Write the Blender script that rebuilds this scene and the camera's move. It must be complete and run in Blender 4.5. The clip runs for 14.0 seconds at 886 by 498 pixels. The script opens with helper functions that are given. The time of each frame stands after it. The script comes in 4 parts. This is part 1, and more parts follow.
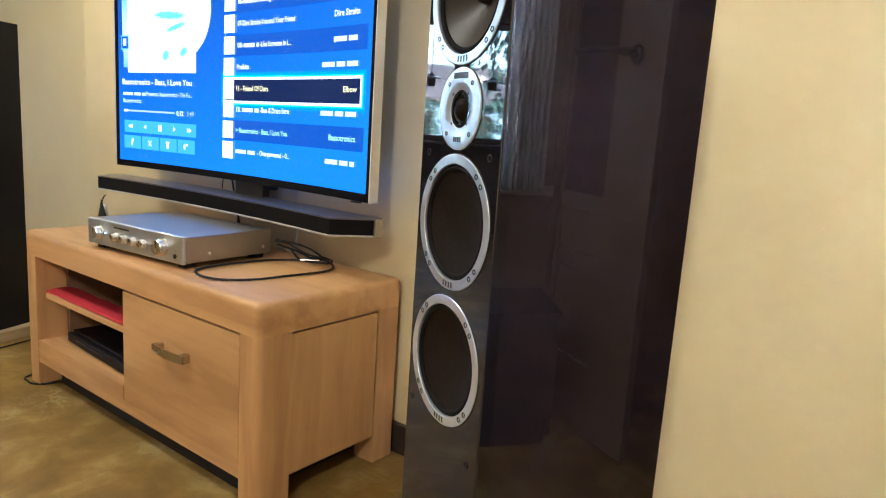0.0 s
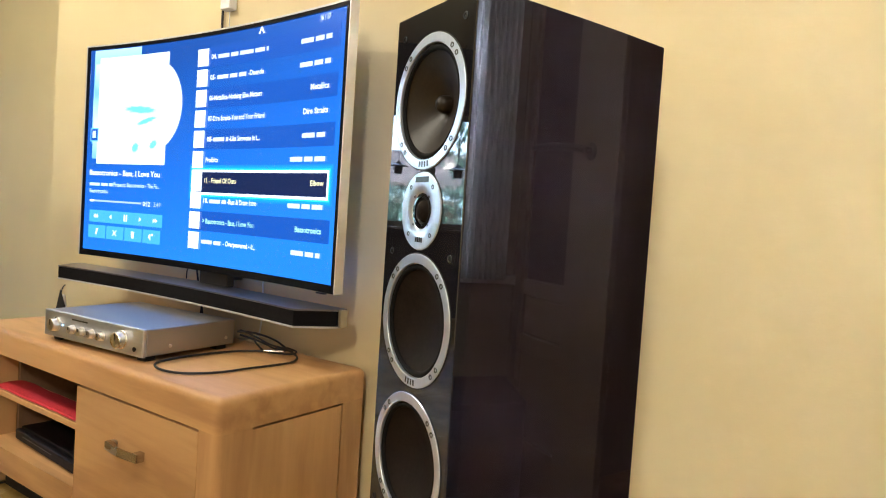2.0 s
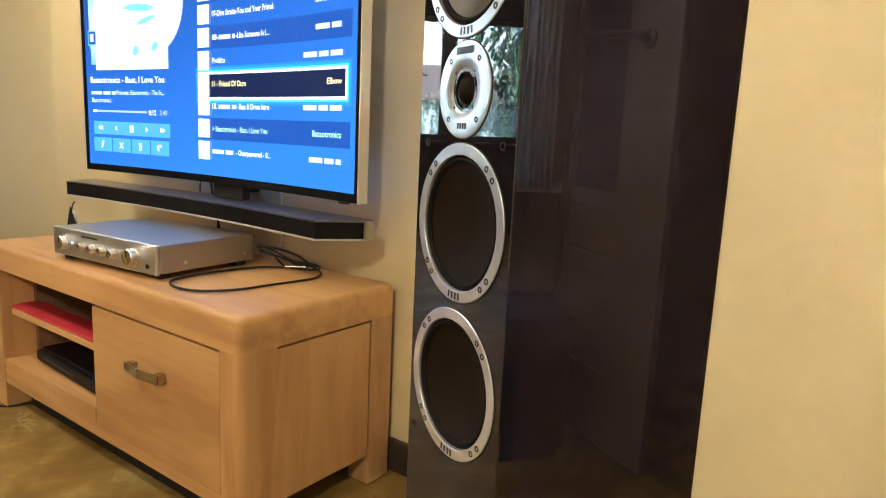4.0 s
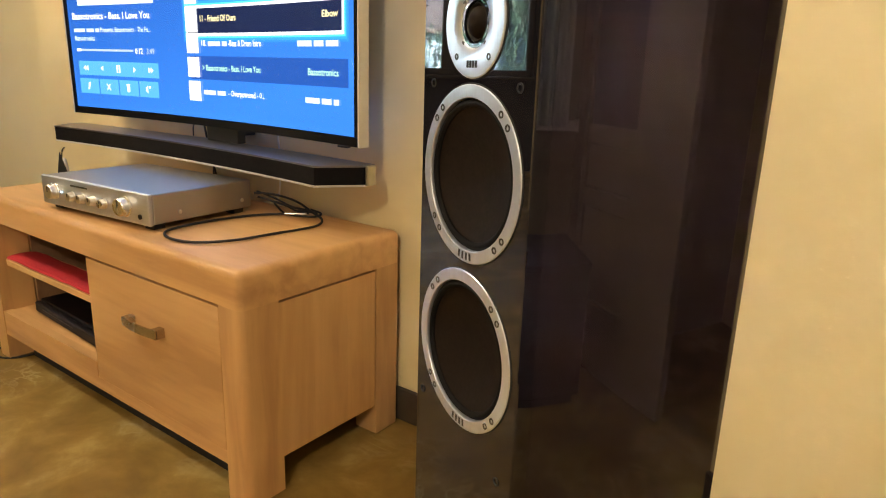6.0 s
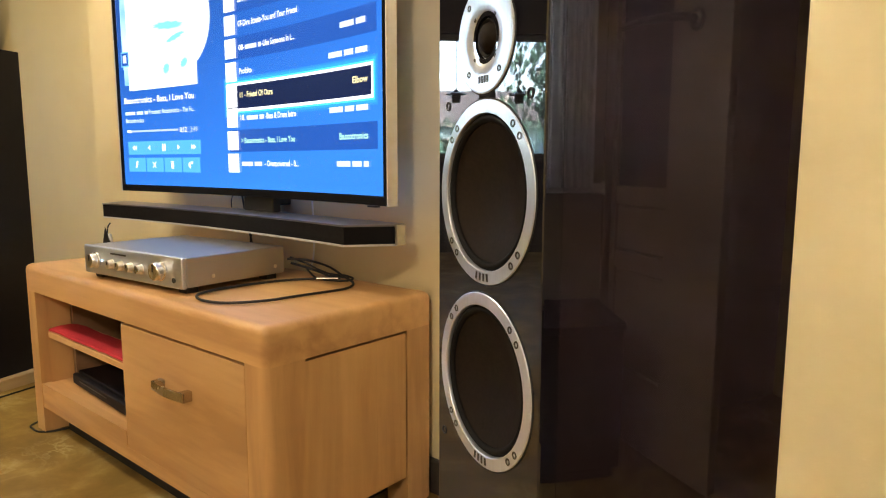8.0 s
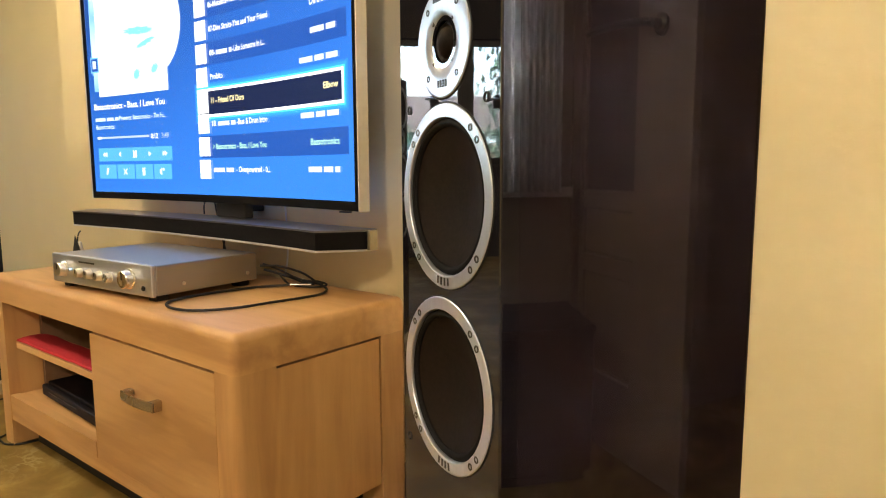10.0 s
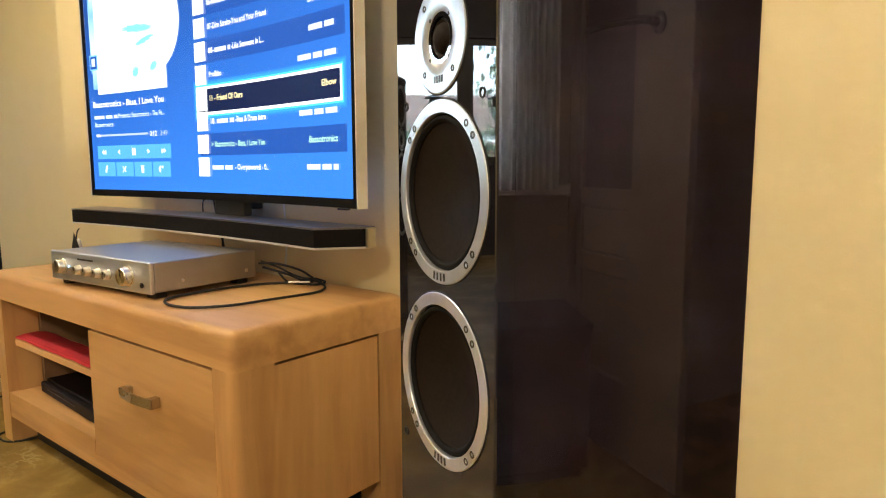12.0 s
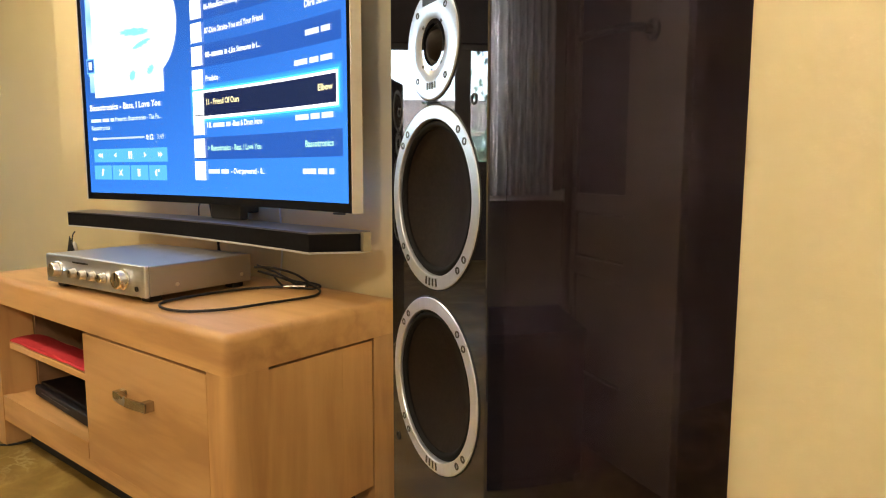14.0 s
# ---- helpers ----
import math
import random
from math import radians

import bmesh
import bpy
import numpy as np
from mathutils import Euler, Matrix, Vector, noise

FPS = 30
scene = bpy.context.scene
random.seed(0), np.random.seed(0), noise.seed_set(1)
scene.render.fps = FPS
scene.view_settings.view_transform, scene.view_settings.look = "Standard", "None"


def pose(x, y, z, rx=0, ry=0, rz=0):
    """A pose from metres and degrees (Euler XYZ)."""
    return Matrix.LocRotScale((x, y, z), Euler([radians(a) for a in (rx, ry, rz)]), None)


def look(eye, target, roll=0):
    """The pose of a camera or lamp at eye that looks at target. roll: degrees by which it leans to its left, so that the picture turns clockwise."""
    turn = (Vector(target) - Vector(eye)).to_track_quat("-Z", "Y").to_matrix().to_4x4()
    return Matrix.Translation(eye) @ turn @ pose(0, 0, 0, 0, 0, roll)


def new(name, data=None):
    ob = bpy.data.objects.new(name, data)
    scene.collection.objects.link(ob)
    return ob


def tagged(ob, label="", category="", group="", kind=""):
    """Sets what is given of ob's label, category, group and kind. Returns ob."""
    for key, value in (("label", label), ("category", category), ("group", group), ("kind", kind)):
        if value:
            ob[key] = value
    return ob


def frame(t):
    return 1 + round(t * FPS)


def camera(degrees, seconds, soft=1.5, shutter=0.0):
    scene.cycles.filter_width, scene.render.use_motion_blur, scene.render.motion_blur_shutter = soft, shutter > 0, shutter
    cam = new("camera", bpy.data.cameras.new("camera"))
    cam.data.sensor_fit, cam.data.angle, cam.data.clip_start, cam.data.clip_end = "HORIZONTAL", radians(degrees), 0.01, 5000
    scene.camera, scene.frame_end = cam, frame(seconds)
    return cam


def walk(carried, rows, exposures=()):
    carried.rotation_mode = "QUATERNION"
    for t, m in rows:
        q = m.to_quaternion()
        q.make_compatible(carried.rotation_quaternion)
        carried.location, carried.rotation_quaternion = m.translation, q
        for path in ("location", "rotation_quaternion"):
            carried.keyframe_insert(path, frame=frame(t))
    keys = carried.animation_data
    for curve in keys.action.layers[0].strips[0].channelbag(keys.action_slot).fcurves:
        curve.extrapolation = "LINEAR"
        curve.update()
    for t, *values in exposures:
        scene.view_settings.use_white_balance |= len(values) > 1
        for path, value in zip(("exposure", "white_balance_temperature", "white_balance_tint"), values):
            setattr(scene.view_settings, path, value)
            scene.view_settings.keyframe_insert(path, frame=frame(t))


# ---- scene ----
cam = camera(67.8, 14.0, soft=1.1)
PATH = [
    (0, (1.102, -0.847, 0.873), (-0.079, 0.732, 0.537), 3.8),
    (0.5, (1.113, -0.86, 0.856), (-0.053, 0.736, 0.55), 3.3),
    (1, (1.114, -0.856, 0.865), (-0.035, 0.758, 0.59), 3.4),
    (1.5, (1.113, -0.849, 0.883), (-0.021, 0.788, 0.696), 3.3),
    (2, (1.118, -0.858, 0.896), (-0.013, 0.79, 0.814), 3.8),
    (2.5, (1.101, -0.846, 0.873), (-0.028, 0.8, 0.75), 3.2),
    (3, (1.075, -0.815, 0.847), (-0.069, 0.812, 0.637), 2.3),
    (5.5, (0.956, -0.713, 0.877), (-0.185, 0.857, 0.397), 3.1),
    (6, (0.964, -0.7, 0.864), (-0.17, 0.861, 0.341), 1.8),
    (6.5, (0.968, -0.676, 0.814), (-0.268, 0.844, 0.409), 1.6),
    (7, (0.979, -0.685, 0.791), (-0.305, 0.816, 0.478), 1.8),
    (7.5, (0.98, -0.683, 0.789), (-0.307, 0.821, 0.51), 0.9),
    (8, (0.979, -0.673, 0.792), (-0.294, 0.847, 0.534), 0.1),
    (8.5, (0.993, -0.666, 0.797), (-0.247, 0.886, 0.564), -0.1),
    (11, (0.995, -0.658, 0.788), (-0.236, 0.898, 0.539), -0.3),
    (11.5, (0.997, -0.659, 0.788), (-0.235, 0.897, 0.541), -0.2),
    (12, (0.998, -0.658, 0.788), (-0.234, 0.898, 0.542), -0.2),
    (12.5, (0.998, -0.658, 0.789), (-0.237, 0.897, 0.548), -0.0),
    (13, (1.001, -0.658, 0.79), (-0.231, 0.9, 0.553), -0.0),
    (13.5, (1.002, -0.656, 0.789), (-0.226, 0.904, 0.553), 0.2),
    (14, (1.004, -0.657, 0.789), (-0.223, 0.905, 0.557), 0.1),
]
walk(cam, [(t, look(eye, target, roll)) for t, eye, target, roll in PATH],
     exposures=[(0.0, 5.0, 5400, 10), (0.9, 5.0, 5650, 10), (3.2, 5.0, 5950, 10), (5.3, 5.0, 6900, 12), (6.1, 5.0, 6900, 12), (7.0, 5.0, 6550, 11), (8.5, 5.0, 6750, 11), (11.0, 5.0, 6900, 11), (14.0, 5.0, 6900, 11)])

# ---- world, sun, lamps ----
world = bpy.data.worlds.new("world")
scene.world = world
world.use_nodes = True
wn, wl = world.node_tree.nodes, world.node_tree.links
wn.clear()
sky = wn.new("ShaderNodeTexSky")
sky.sky_type, sky.sun_disc = "NISHITA", False
sky.sun_elevation, sky.sun_rotation = radians(38), radians(100)
sky.air_density, sky.dust_density = 1.0, 5.0
bgn = wn.new("ShaderNodeBackground")
bgn.inputs["Strength"].default_value = 0.15
wo = wn.new("ShaderNodeOutputWorld")
wl.new(sky.outputs[0], bgn.inputs[0])
wl.new(bgn.outputs[0], wo.inputs[0])

sun = new("sun", bpy.data.lights.new("sun", "SUN"))
sun.data.energy, sun.data.angle, sun.data.color = 0.9, radians(10), (1.0, 0.97, 0.93)
sun.matrix_world = look((20, -4, 16), (0, 0, 0))

LAMPS = [(-2.1, -0.95, 2.36, 0.85), (-1.14, -0.94, 2.36, 1.75), (1.30, -1.90, 1.90, 2.2), (1.82, -0.62, 0.96, 0.17)]     # three ceiling lamps, the third added as fill, one table lamp, and their watts
for x, y, z, watts in LAMPS:
    lamp = new("unseen_bulb", bpy.data.lights.new("unseen_bulb", "POINT"))
    lamp.data.energy, lamp.data.color = watts, (1.0, 0.88, 0.67)
    lamp.data.shadow_soft_size = 0.06 if z > 2 else 0.10
    lamp.location = (x, y, z)
GLOW = 0.057     # display brightness against the exposure


# ---- materials ----
def nodes_of(name):
    m = bpy.data.materials.new(name)
    m.use_nodes = True
    nt = m.node_tree
    return m, nt.nodes, nt.links, nt.nodes["Principled BSDF"]


def ramp(n, stops):
    r = n.new("ShaderNodeValToRGB")
    while len(r.color_ramp.elements) < len(stops):
        r.color_ramp.elements.new(0.5)
    for e, (p, c) in zip(r.color_ramp.elements, stops):
        e.position, e.color = p, (*c, 1)
    return r


def coords(n, l, scale, kind="Object"):
    tc, mp = n.new("ShaderNodeTexCoord"), n.new("ShaderNodeMapping")
    mp.inputs["Scale"].default_value = scale
    l.new(tc.outputs[kind], mp.inputs[0])
    return mp


def noise_tex(n, l, mp, scale, detail=4.0, rough=0.55, distort=0.0):
    t = n.new("ShaderNodeTexNoise")
    t.inputs["Scale"].default_value, t.inputs["Detail"].default_value = scale, detail
    t.inputs["Roughness"].default_value, t.inputs["Distortion"].default_value = rough, distort
    l.new(mp.outputs[0], t.inputs["Vector"])
    return t


def bump(n, l, b, src, strength, dist):
    bp = n.new("ShaderNodeBump")
    bp.inputs["Strength"].default_value, bp.inputs["Distance"].default_value = strength, dist
    l.new(src, bp.inputs["Height"])
    l.new(bp.outputs[0], b.inputs["Normal"])

# the third of these is an added fill for the right wall and cabinet

def plain(name, color, rough=0.5, metal=0.0, spec=0.5, grain=0.06, scale=60.0, relief=0.0):
    """A surface with a little mottling and uneven gloss."""
    m, n, l, b = nodes_of(name)
    mp = coords(n, l, (1, 1, 1))
    t = noise_tex(n, l, mp, scale, 5)
    lo, hi = [c * (1 - grain) for c in color], [min(1, c * (1 + grain)) for c in color]
    r = ramp(n, [(0.3, lo), (0.7, hi)])
    l.new(t.outputs[0], r.inputs[0])
    l.new(r.outputs[0], b.inputs["Base Color"])
    t2 = noise_tex(n, l, mp, scale * 0.15, 3)
    mr = n.new("ShaderNodeMapRange")
    mr.inputs[3].default_value, mr.inputs[4].default_value = max(0.02, rough * 0.85), min(1, rough * 1.15)
    l.new(t2.outputs[0], mr.inputs[0])
    l.new(mr.outputs[0], b.inputs["Roughness"])
    b.inputs["Metallic"].default_value, b.inputs["Specular IOR Level"].default_value = metal, spec
    if relief:
        bump(n, l, b, t.outputs[0], 0.4, relief)
    return m


def wood(name, axis, dark, mid, light, rough=0.42):
    """Oak: grain drawn out along one axis, pores, a few broad streaks and knots."""
    m, n, l, b = nodes_of(name)
    fine, broad = [13.0, 13.0, 13.0], [4.0, 4.0, 4.0]
    fine[axis], broad[axis] = 1.3, 0.6
    a = noise_tex(n, l, coords(n, l, fine), 3.2, 7, 0.6, 0.4)
    c = noise_tex(n, l, coords(n, l, broad), 1.4, 3, 0.5, 0.8)
    mix = n.new("ShaderNodeMath")
    mix.operation = "MULTIPLY_ADD"
    mix.inputs[1].default_value = 0.22
    l.new(a.outputs[0], mix.inputs[0])
    half = n.new("ShaderNodeMath")
    half.operation, half.inputs[1].default_value = "MULTIPLY", 0.78
    l.new(c.outputs[0], half.inputs[0])
    l.new(half.outputs[0], mix.inputs[2])
    r = ramp(n, [(0.38, dark), (0.5, mid), (0.61, light)])
    l.new(mix.outputs[0], r.inputs[0])
    # a few knots, and each board a little lighter or darker than the next
    far = [2.6, 2.6, 2.6]
    far[axis] = 1.1
    kn, kr, mul = n.new("ShaderNodeTexVoronoi"), ramp(n, [(0.0, (0.50, 0.45, 0.38)), (0.035, (0.62, 0.58, 0.50)), (0.075, (1, 1, 1))]), n.new("ShaderNodeMix")
    kn.inputs["Scale"].default_value = 1.7
    l.new(coords(n, l, far).outputs[0], kn.inputs["Vector"])
    l.new(kn.outputs["Distance"], kr.inputs[0])
    mul.data_type, mul.blend_type = "RGBA", "MULTIPLY"
    mul.inputs[0].default_value = 0.75
    l.new(r.outputs[0], mul.inputs[6])
    l.new(kr.outputs[0], mul.inputs[7])
    oi, mr, hs = n.new("ShaderNodeObjectInfo"), n.new("ShaderNodeMapRange"), n.new("ShaderNodeHueSaturation")
    mr.inputs[3].default_value, mr.inputs[4].default_value = 0.92, 1.06
    l.new(oi.outputs["Random"], mr.inputs[0])
    l.new(mr.outputs[0], hs.inputs["Value"])
    l.new(mul.outputs[2], hs.inputs["Color"])
    l.new(hs.outputs[0], b.inputs["Base Color"])
    b.inputs["Roughness"].default_value = rough
    bump(n, l, b, a.outputs[0], 0.06, 0.0012)
    return m


OAK = ((0.435, 0.236, 0.094), (0.585, 0.338, 0.145), (0.66, 0.402, 0.180))
oak_x, oak_y, oak_z = (wood("oak_" + "xyz"[i], i, *OAK) for i in range(3))
# darker copy of the oak: shade inside the bay put into its colour
oak_shade = wood("oak_bay_shade", 0, (0.20, 0.115, 0.062), (0.26, 0.155, 0.088), (0.31, 0.20, 0.118), 0.55)


def wall_paint(name, color, relief=0.0012):
    m, n, l, b = nodes_of(name)
    mp = coords(n, l, (1, 1, 1))
    fine, broad = noise_tex(n, l, mp, 95, 6, 0.65), noise_tex(n, l, mp, 1.3, 3)
    r = ramp(n, [(0.3, [c * 0.955 for c in color]), (0.7, [min(1, c * 1.03) for c in color])])
    l.new(broad.outputs[0], r.inputs[0])
    l.new(r.outputs[0], b.inputs["Base Color"])
    b.inputs["Roughness"].default_value, b.inputs["Specular IOR Level"].default_value = 0.75, 0.3
    bump(n, l, b, fine.outputs[0], 0.35, relief)
    return m


cream = wall_paint("cream_wall_paint", (0.76, 0.632, 0.36))
# near black, so that the gloss baffle mirrors the west wall dark
dark_wall = wall_paint("near_black_wall", (0.055, 0.058, 0.068))
taupe = wall_paint("taupe_wall_paint", (0.27, 0.22, 0.19))
white_ceiling = wall_paint("white_ceiling_paint", (0.80, 0.78, 0.72))


def floor_material():
    """Olive-beige marbled sheet floor: clouds, pale veins and brown flecks."""
    m, n, l, b = nodes_of("marbled_floor")
    mp = coords(n, l, (1, 1, 1))
    big = noise_tex(n, l, mp, 5.0, 6, 0.58, 0.3)
    r = ramp(n, [(0.32, (0.165, 0.098, 0.024)), (0.46, (0.225, 0.139, 0.036)), (0.54, (0.275, 0.178, 0.050)), (0.66, (0.39, 0.28, 0.105))])
    l.new(big.outputs[0], r.inputs[0])
    vein = noise_tex(n, l, mp, 7.0, 4, 0.6, 1.0)
    v = ramp(n, [(0.46, (0, 0, 0)), (0.505, (1, 1, 1)), (0.55, (0, 0, 0))])
    l.new(vein.outputs[0], v.inputs[0])
    patch = noise_tex(n, l, mp, 2.5, 2)
    pr = ramp(n, [(0.5, (0, 0, 0)), (0.64, (0.45, 0.45, 0.45))])
    l.new(patch.outputs[0], pr.inputs[0])
    k = n.new("ShaderNodeMath")
    k.operation = "MULTIPLY"
    l.new(v.outputs[0], k.inputs[0])
    l.new(pr.outputs[0], k.inputs[1])
    mx = n.new("ShaderNodeMix")
    mx.data_type = "RGBA"
    l.new(k.outputs[0], mx.inputs[0])
    l.new(r.outputs[0], mx.inputs[6])
    mx.inputs[7].default_value = (0.54, 0.46, 0.28, 1)
    l.new(mx.outputs[2], b.inputs["Base Color"])
    b.inputs["Roughness"].default_value, b.inputs["Specular IOR Level"].default_value = 0.52, 0.25
    bump(n, l, b, big.outputs[0], 0.10, 0.004)
    return m


marble = floor_material()


def gloss_black(name, color, rough, ior):
    """Piano lacquer with the faintest unevenness."""
    m, n, l, b = nodes_of(name)
    mp = coords(n, l, (1, 1, 1))
    t = noise_tex(n, l, mp, 7, 2)
    b.inputs["Base Color"].default_value = (*color, 1)
    b.inputs["IOR"].default_value = ior
    mr = n.new("ShaderNodeMapRange")
    mr.inputs[3].default_value, mr.inputs[4].default_value = rough * 0.6, rough * 1.5
    l.new(t.outputs[0], mr.inputs[0])
    l.new(mr.outputs[0], b.inputs["Roughness"])
    bump(n, l, b, t.outputs[0], 0.015, 0.002)
    return m


lacquer = gloss_black("black_piano_lacquer", (0.007, 0.006, 0.008), 0.016, 1.74)
side_lacquer = gloss_black("dark_brown_black_lacquer", (0.0148, 0.0097, 0.0113), 0.032, 1.66)


def brushed(name, color, rough, stretch, metal=1.0):
    m, n, l, b = nodes_of(name)
    t = noise_tex(n, l, coords(n, l, stretch), 6, 5, 0.7)
    r = ramp(n, [(0.3, [c * 0.9 for c in color]), (0.7, color)])
    l.new(t.outputs[0], r.inputs[0])
    l.new(r.outputs[0], b.inputs["Base Color"])
    b.inputs["Metallic"].default_value, b.inputs["Roughness"].default_value = metal, rough
    bump(n, l, b, t.outputs[0], 0.06, 0.0006)
    return m


aluminium = brushed("brushed_aluminium", (0.76, 0.80, 0.88), 0.30, (40, 40, 3), 0.8)
amp_metal = brushed("silver_amp_panel", (0.48, 0.475, 0.48), 0.46, (3, 60, 60))
amp_front = brushed("pale_amp_front", (0.66, 0.69, 0.77), 0.44, (3, 60, 60))
nickel = plain("brushed_nickel", (0.50, 0.46, 0.40), 0.27, 1.0, grain=0.05)
steel = plain("dull_steel", (0.55, 0.54, 0.52), 0.35, 1.0)
dark_steel = plain("dark_screw_steel", (0.10, 0.10, 0.10), 0.35, 0.9)
cone_mat = plain("black_cone", (0.0130, 0.0085, 0.0062), 0.65, spec=0.1, grain=0.25, scale=220, relief=0.0004)
mid_cone = plain("warm_brown_cone", (0.018, 0.0112, 0.0052), 0.42, spec=0.3, grain=0.2, scale=150, relief=0.0003)
surround_rubber = plain("black_surround_rubber", (0.005, 0.0045, 0.0045), 0.75, spec=0.15, grain=0.15)
rubber = plain("black_rubber", (0.008, 0.008, 0.008), 0.55, grain=0.15)
black_plastic = plain("black_plastic", (0.012, 0.012, 0.014), 0.32, grain=0.15)
gloss_plastic = plain("gloss_black_plastic", (0.010, 0.010, 0.012), 0.12, grain=0.1)
matte_black = plain("satin_black_lacquer", (0.006, 0.005, 0.008), 0.55, spec=0.25, grain=0.15)
# near black for shade at the bay's back and under the cabinet; also door glass
shade_pane_black = plain("shade_and_pane_black", (0.012, 0.009, 0.011), 0.8, grain=0.2)
grille_cloth = plain("black_speaker_cloth", (0.008, 0.0075, 0.009), 0.9, spec=0.12, grain=0.4, scale=700, relief=0.0006)
bar_top = brushed("dark_silver_soundbar_top", (0.36, 0.35, 0.35), 0.36, (3, 40, 40))
pale_trim = plain("pale_silver_trim", (0.74, 0.72, 0.69), 0.35, 0.35, grain=0.03)
white_plastic = plain("white_plastic", (0.74, 0.73, 0.70), 0.45, grain=0.03)
dark_skirting = plain("dark_brown_skirting", (0.035, 0.026, 0.022), 0.45, grain=0.2, scale=20)
pale_plinth = wood("pale_plinth_wood", 1, (0.45, 0.34, 0.20), (0.55, 0.43, 0.27), (0.62, 0.50, 0.33), 0.5)
red_cloth = plain("red_cloth", (0.42, 0.012, 0.025), 0.85, grain=0.25, scale=260, relief=0.0015)
door_paint = plain("brown_door_paint", (0.215, 0.16, 0.13), 0.4, grain=0.1, scale=12)
frame_dark = plain("dark_window_frame", (0.05, 0.045, 0.04), 0.4, grain=0.1)
frame_white = plain("white_window_frame", (0.75, 0.74, 0.71), 0.4, grain=0.03)


def net_material():
    """Thin net that lets daylight through."""
    m, n, l, b = nodes_of("grey_net_curtain")
    b.inputs["Base Color"].default_value, b.inputs["Roughness"].default_value = (0.80, 0.83, 0.88, 1), 0.9
    tr, mx = n.new("ShaderNodeBsdfTranslucent"), n.new("ShaderNodeMixShader")
    tr.inputs[0].default_value = (0.84, 0.86, 0.90, 1)
    mx.inputs[0].default_value = 0.5
    l.new(b.outputs[0], mx.inputs[1])
    l.new(tr.outputs[0], mx.inputs[2])
    l.new(mx.outputs[0], n["Material Output"].inputs[0])
    return m


net = net_material()
green_drape = plain("dark_green_curtain", (0.045, 0.065, 0.055), 0.9, grain=0.2, scale=120, relief=0.001)
knob_metal = plain("pale_silver_knob", (0.82, 0.79, 0.73), 0.28, 1.0, grain=0.03)


def glass_material():
    m, n, l, b = nodes_of("window_glass")
    b.inputs["Base Color"].default_value = (0.97, 0.98, 0.98, 1)
    b.inputs["Roughness"].default_value, b.inputs["Transmission Weight"].default_value = 0.0, 1.0
    b.inputs["IOR"].default_value = 1.45
    return m


glass = glass_material()


def glow(name, color, strength):
    """A lit patch of the display."""
    m, n, l, b = nodes_of(name)
    b.inputs["Base Color"].default_value = (0.01, 0.01, 0.012, 1)
    b.inputs["Roughness"].default_value = 0.2
    b.inputs["Emission Color"].default_value = (*color, 1)
    b.inputs["Emission Strength"].default_value = strength * GLOW
    return m


def sheen(name, low, high):
    """A lit picture that pales from its upper edge downwards."""
    m, n, l, b = nodes_of(name)
    tc, sp = n.new("ShaderNodeTexCoord"), n.new("ShaderNodeSeparateXYZ")
    l.new(tc.outputs["Generated"], sp.inputs[0])
    r = ramp(n, [(0.0, low), (0.35, high), (0.7, low), (1.0, high)])
    l.new(sp.outputs[2], r.inputs[0])
    b.inputs["Base Color"].default_value = (0.01, 0.01, 0.012, 1)
    l.new(r.outputs[0], b.inputs["Emission Color"])
    b.inputs["Emission Strength"].default_value = GLOW
    return m


# ---- building helpers ----
def part(name, bm, mat, parent=None, label="", smooth=False, at=None):
    me = bpy.data.meshes.new(name)
    bmesh.ops.recalc_face_normals(bm, faces=bm.faces)
    if smooth:
        for f in bm.faces:
            f.smooth = True
    bm.to_mesh(me)
    bm.free()
    if smooth:
        me.set_sharp_from_angle(angle=radians(35))
    for m in (mat if isinstance(mat, (list, tuple)) else [mat]):
        me.materials.append(m)
    ob = new(name, me)
    if parent is not None:
        ob.parent = parent
    if at is not None:
        ob.matrix_basis = at
    if label:
        tagged(ob, label)
    return ob


def thing(name, label, category, at=None, group="", kind=""):
    ob = new(name)
    ob.empty_display_size = 0.05
    if at is not None:
        ob.matrix_basis = at
    return tagged(ob, label, category, group, kind)


def box(x0, x1, y0, y1, z0, z1, bevel=0.0, seg=2, bm=None):
    bm = bm or bmesh.new()
    vs = bmesh.ops.create_cube(bm, size=1.0)["verts"]
    for v in vs:
        v.co = ((x0 + x1) / 2 + v.co.x * (x1 - x0), (y0 + y1) / 2 + v.co.y * (y1 - y0), (z0 + z1) / 2 + v.co.z * (z1 - z0))
    if bevel:
        es = {e for v in vs for e in v.link_edges}
        bmesh.ops.bevel(bm, geom=list(es), offset=bevel, segments=seg, affect="EDGES", profile=0.6)
    return bm


def extrude_plan(pts, z0, z1, bevel=0.0, seg=2):
    """A prism over a plan outline."""
    bm = bmesh.new()
    lo = [bm.verts.new((x, y, z0)) for x, y in pts]
    hi = [bm.verts.new((x, y, z1)) for x, y in pts]
    n = len(pts)
    for i in range(n):
        bm.faces.new((lo[i], lo[(i + 1) % n], hi[(i + 1) % n], hi[i]))
    bm.faces.new(hi)
    bm.faces.new(list(reversed(lo)))
    if bevel:
        es = [e for e in bm.edges if e.calc_face_angle(0) > 0.5]
        bmesh.ops.bevel(bm, geom=es, offset=bevel, segments=seg, affect="EDGES", profile=0.5)
    return bm


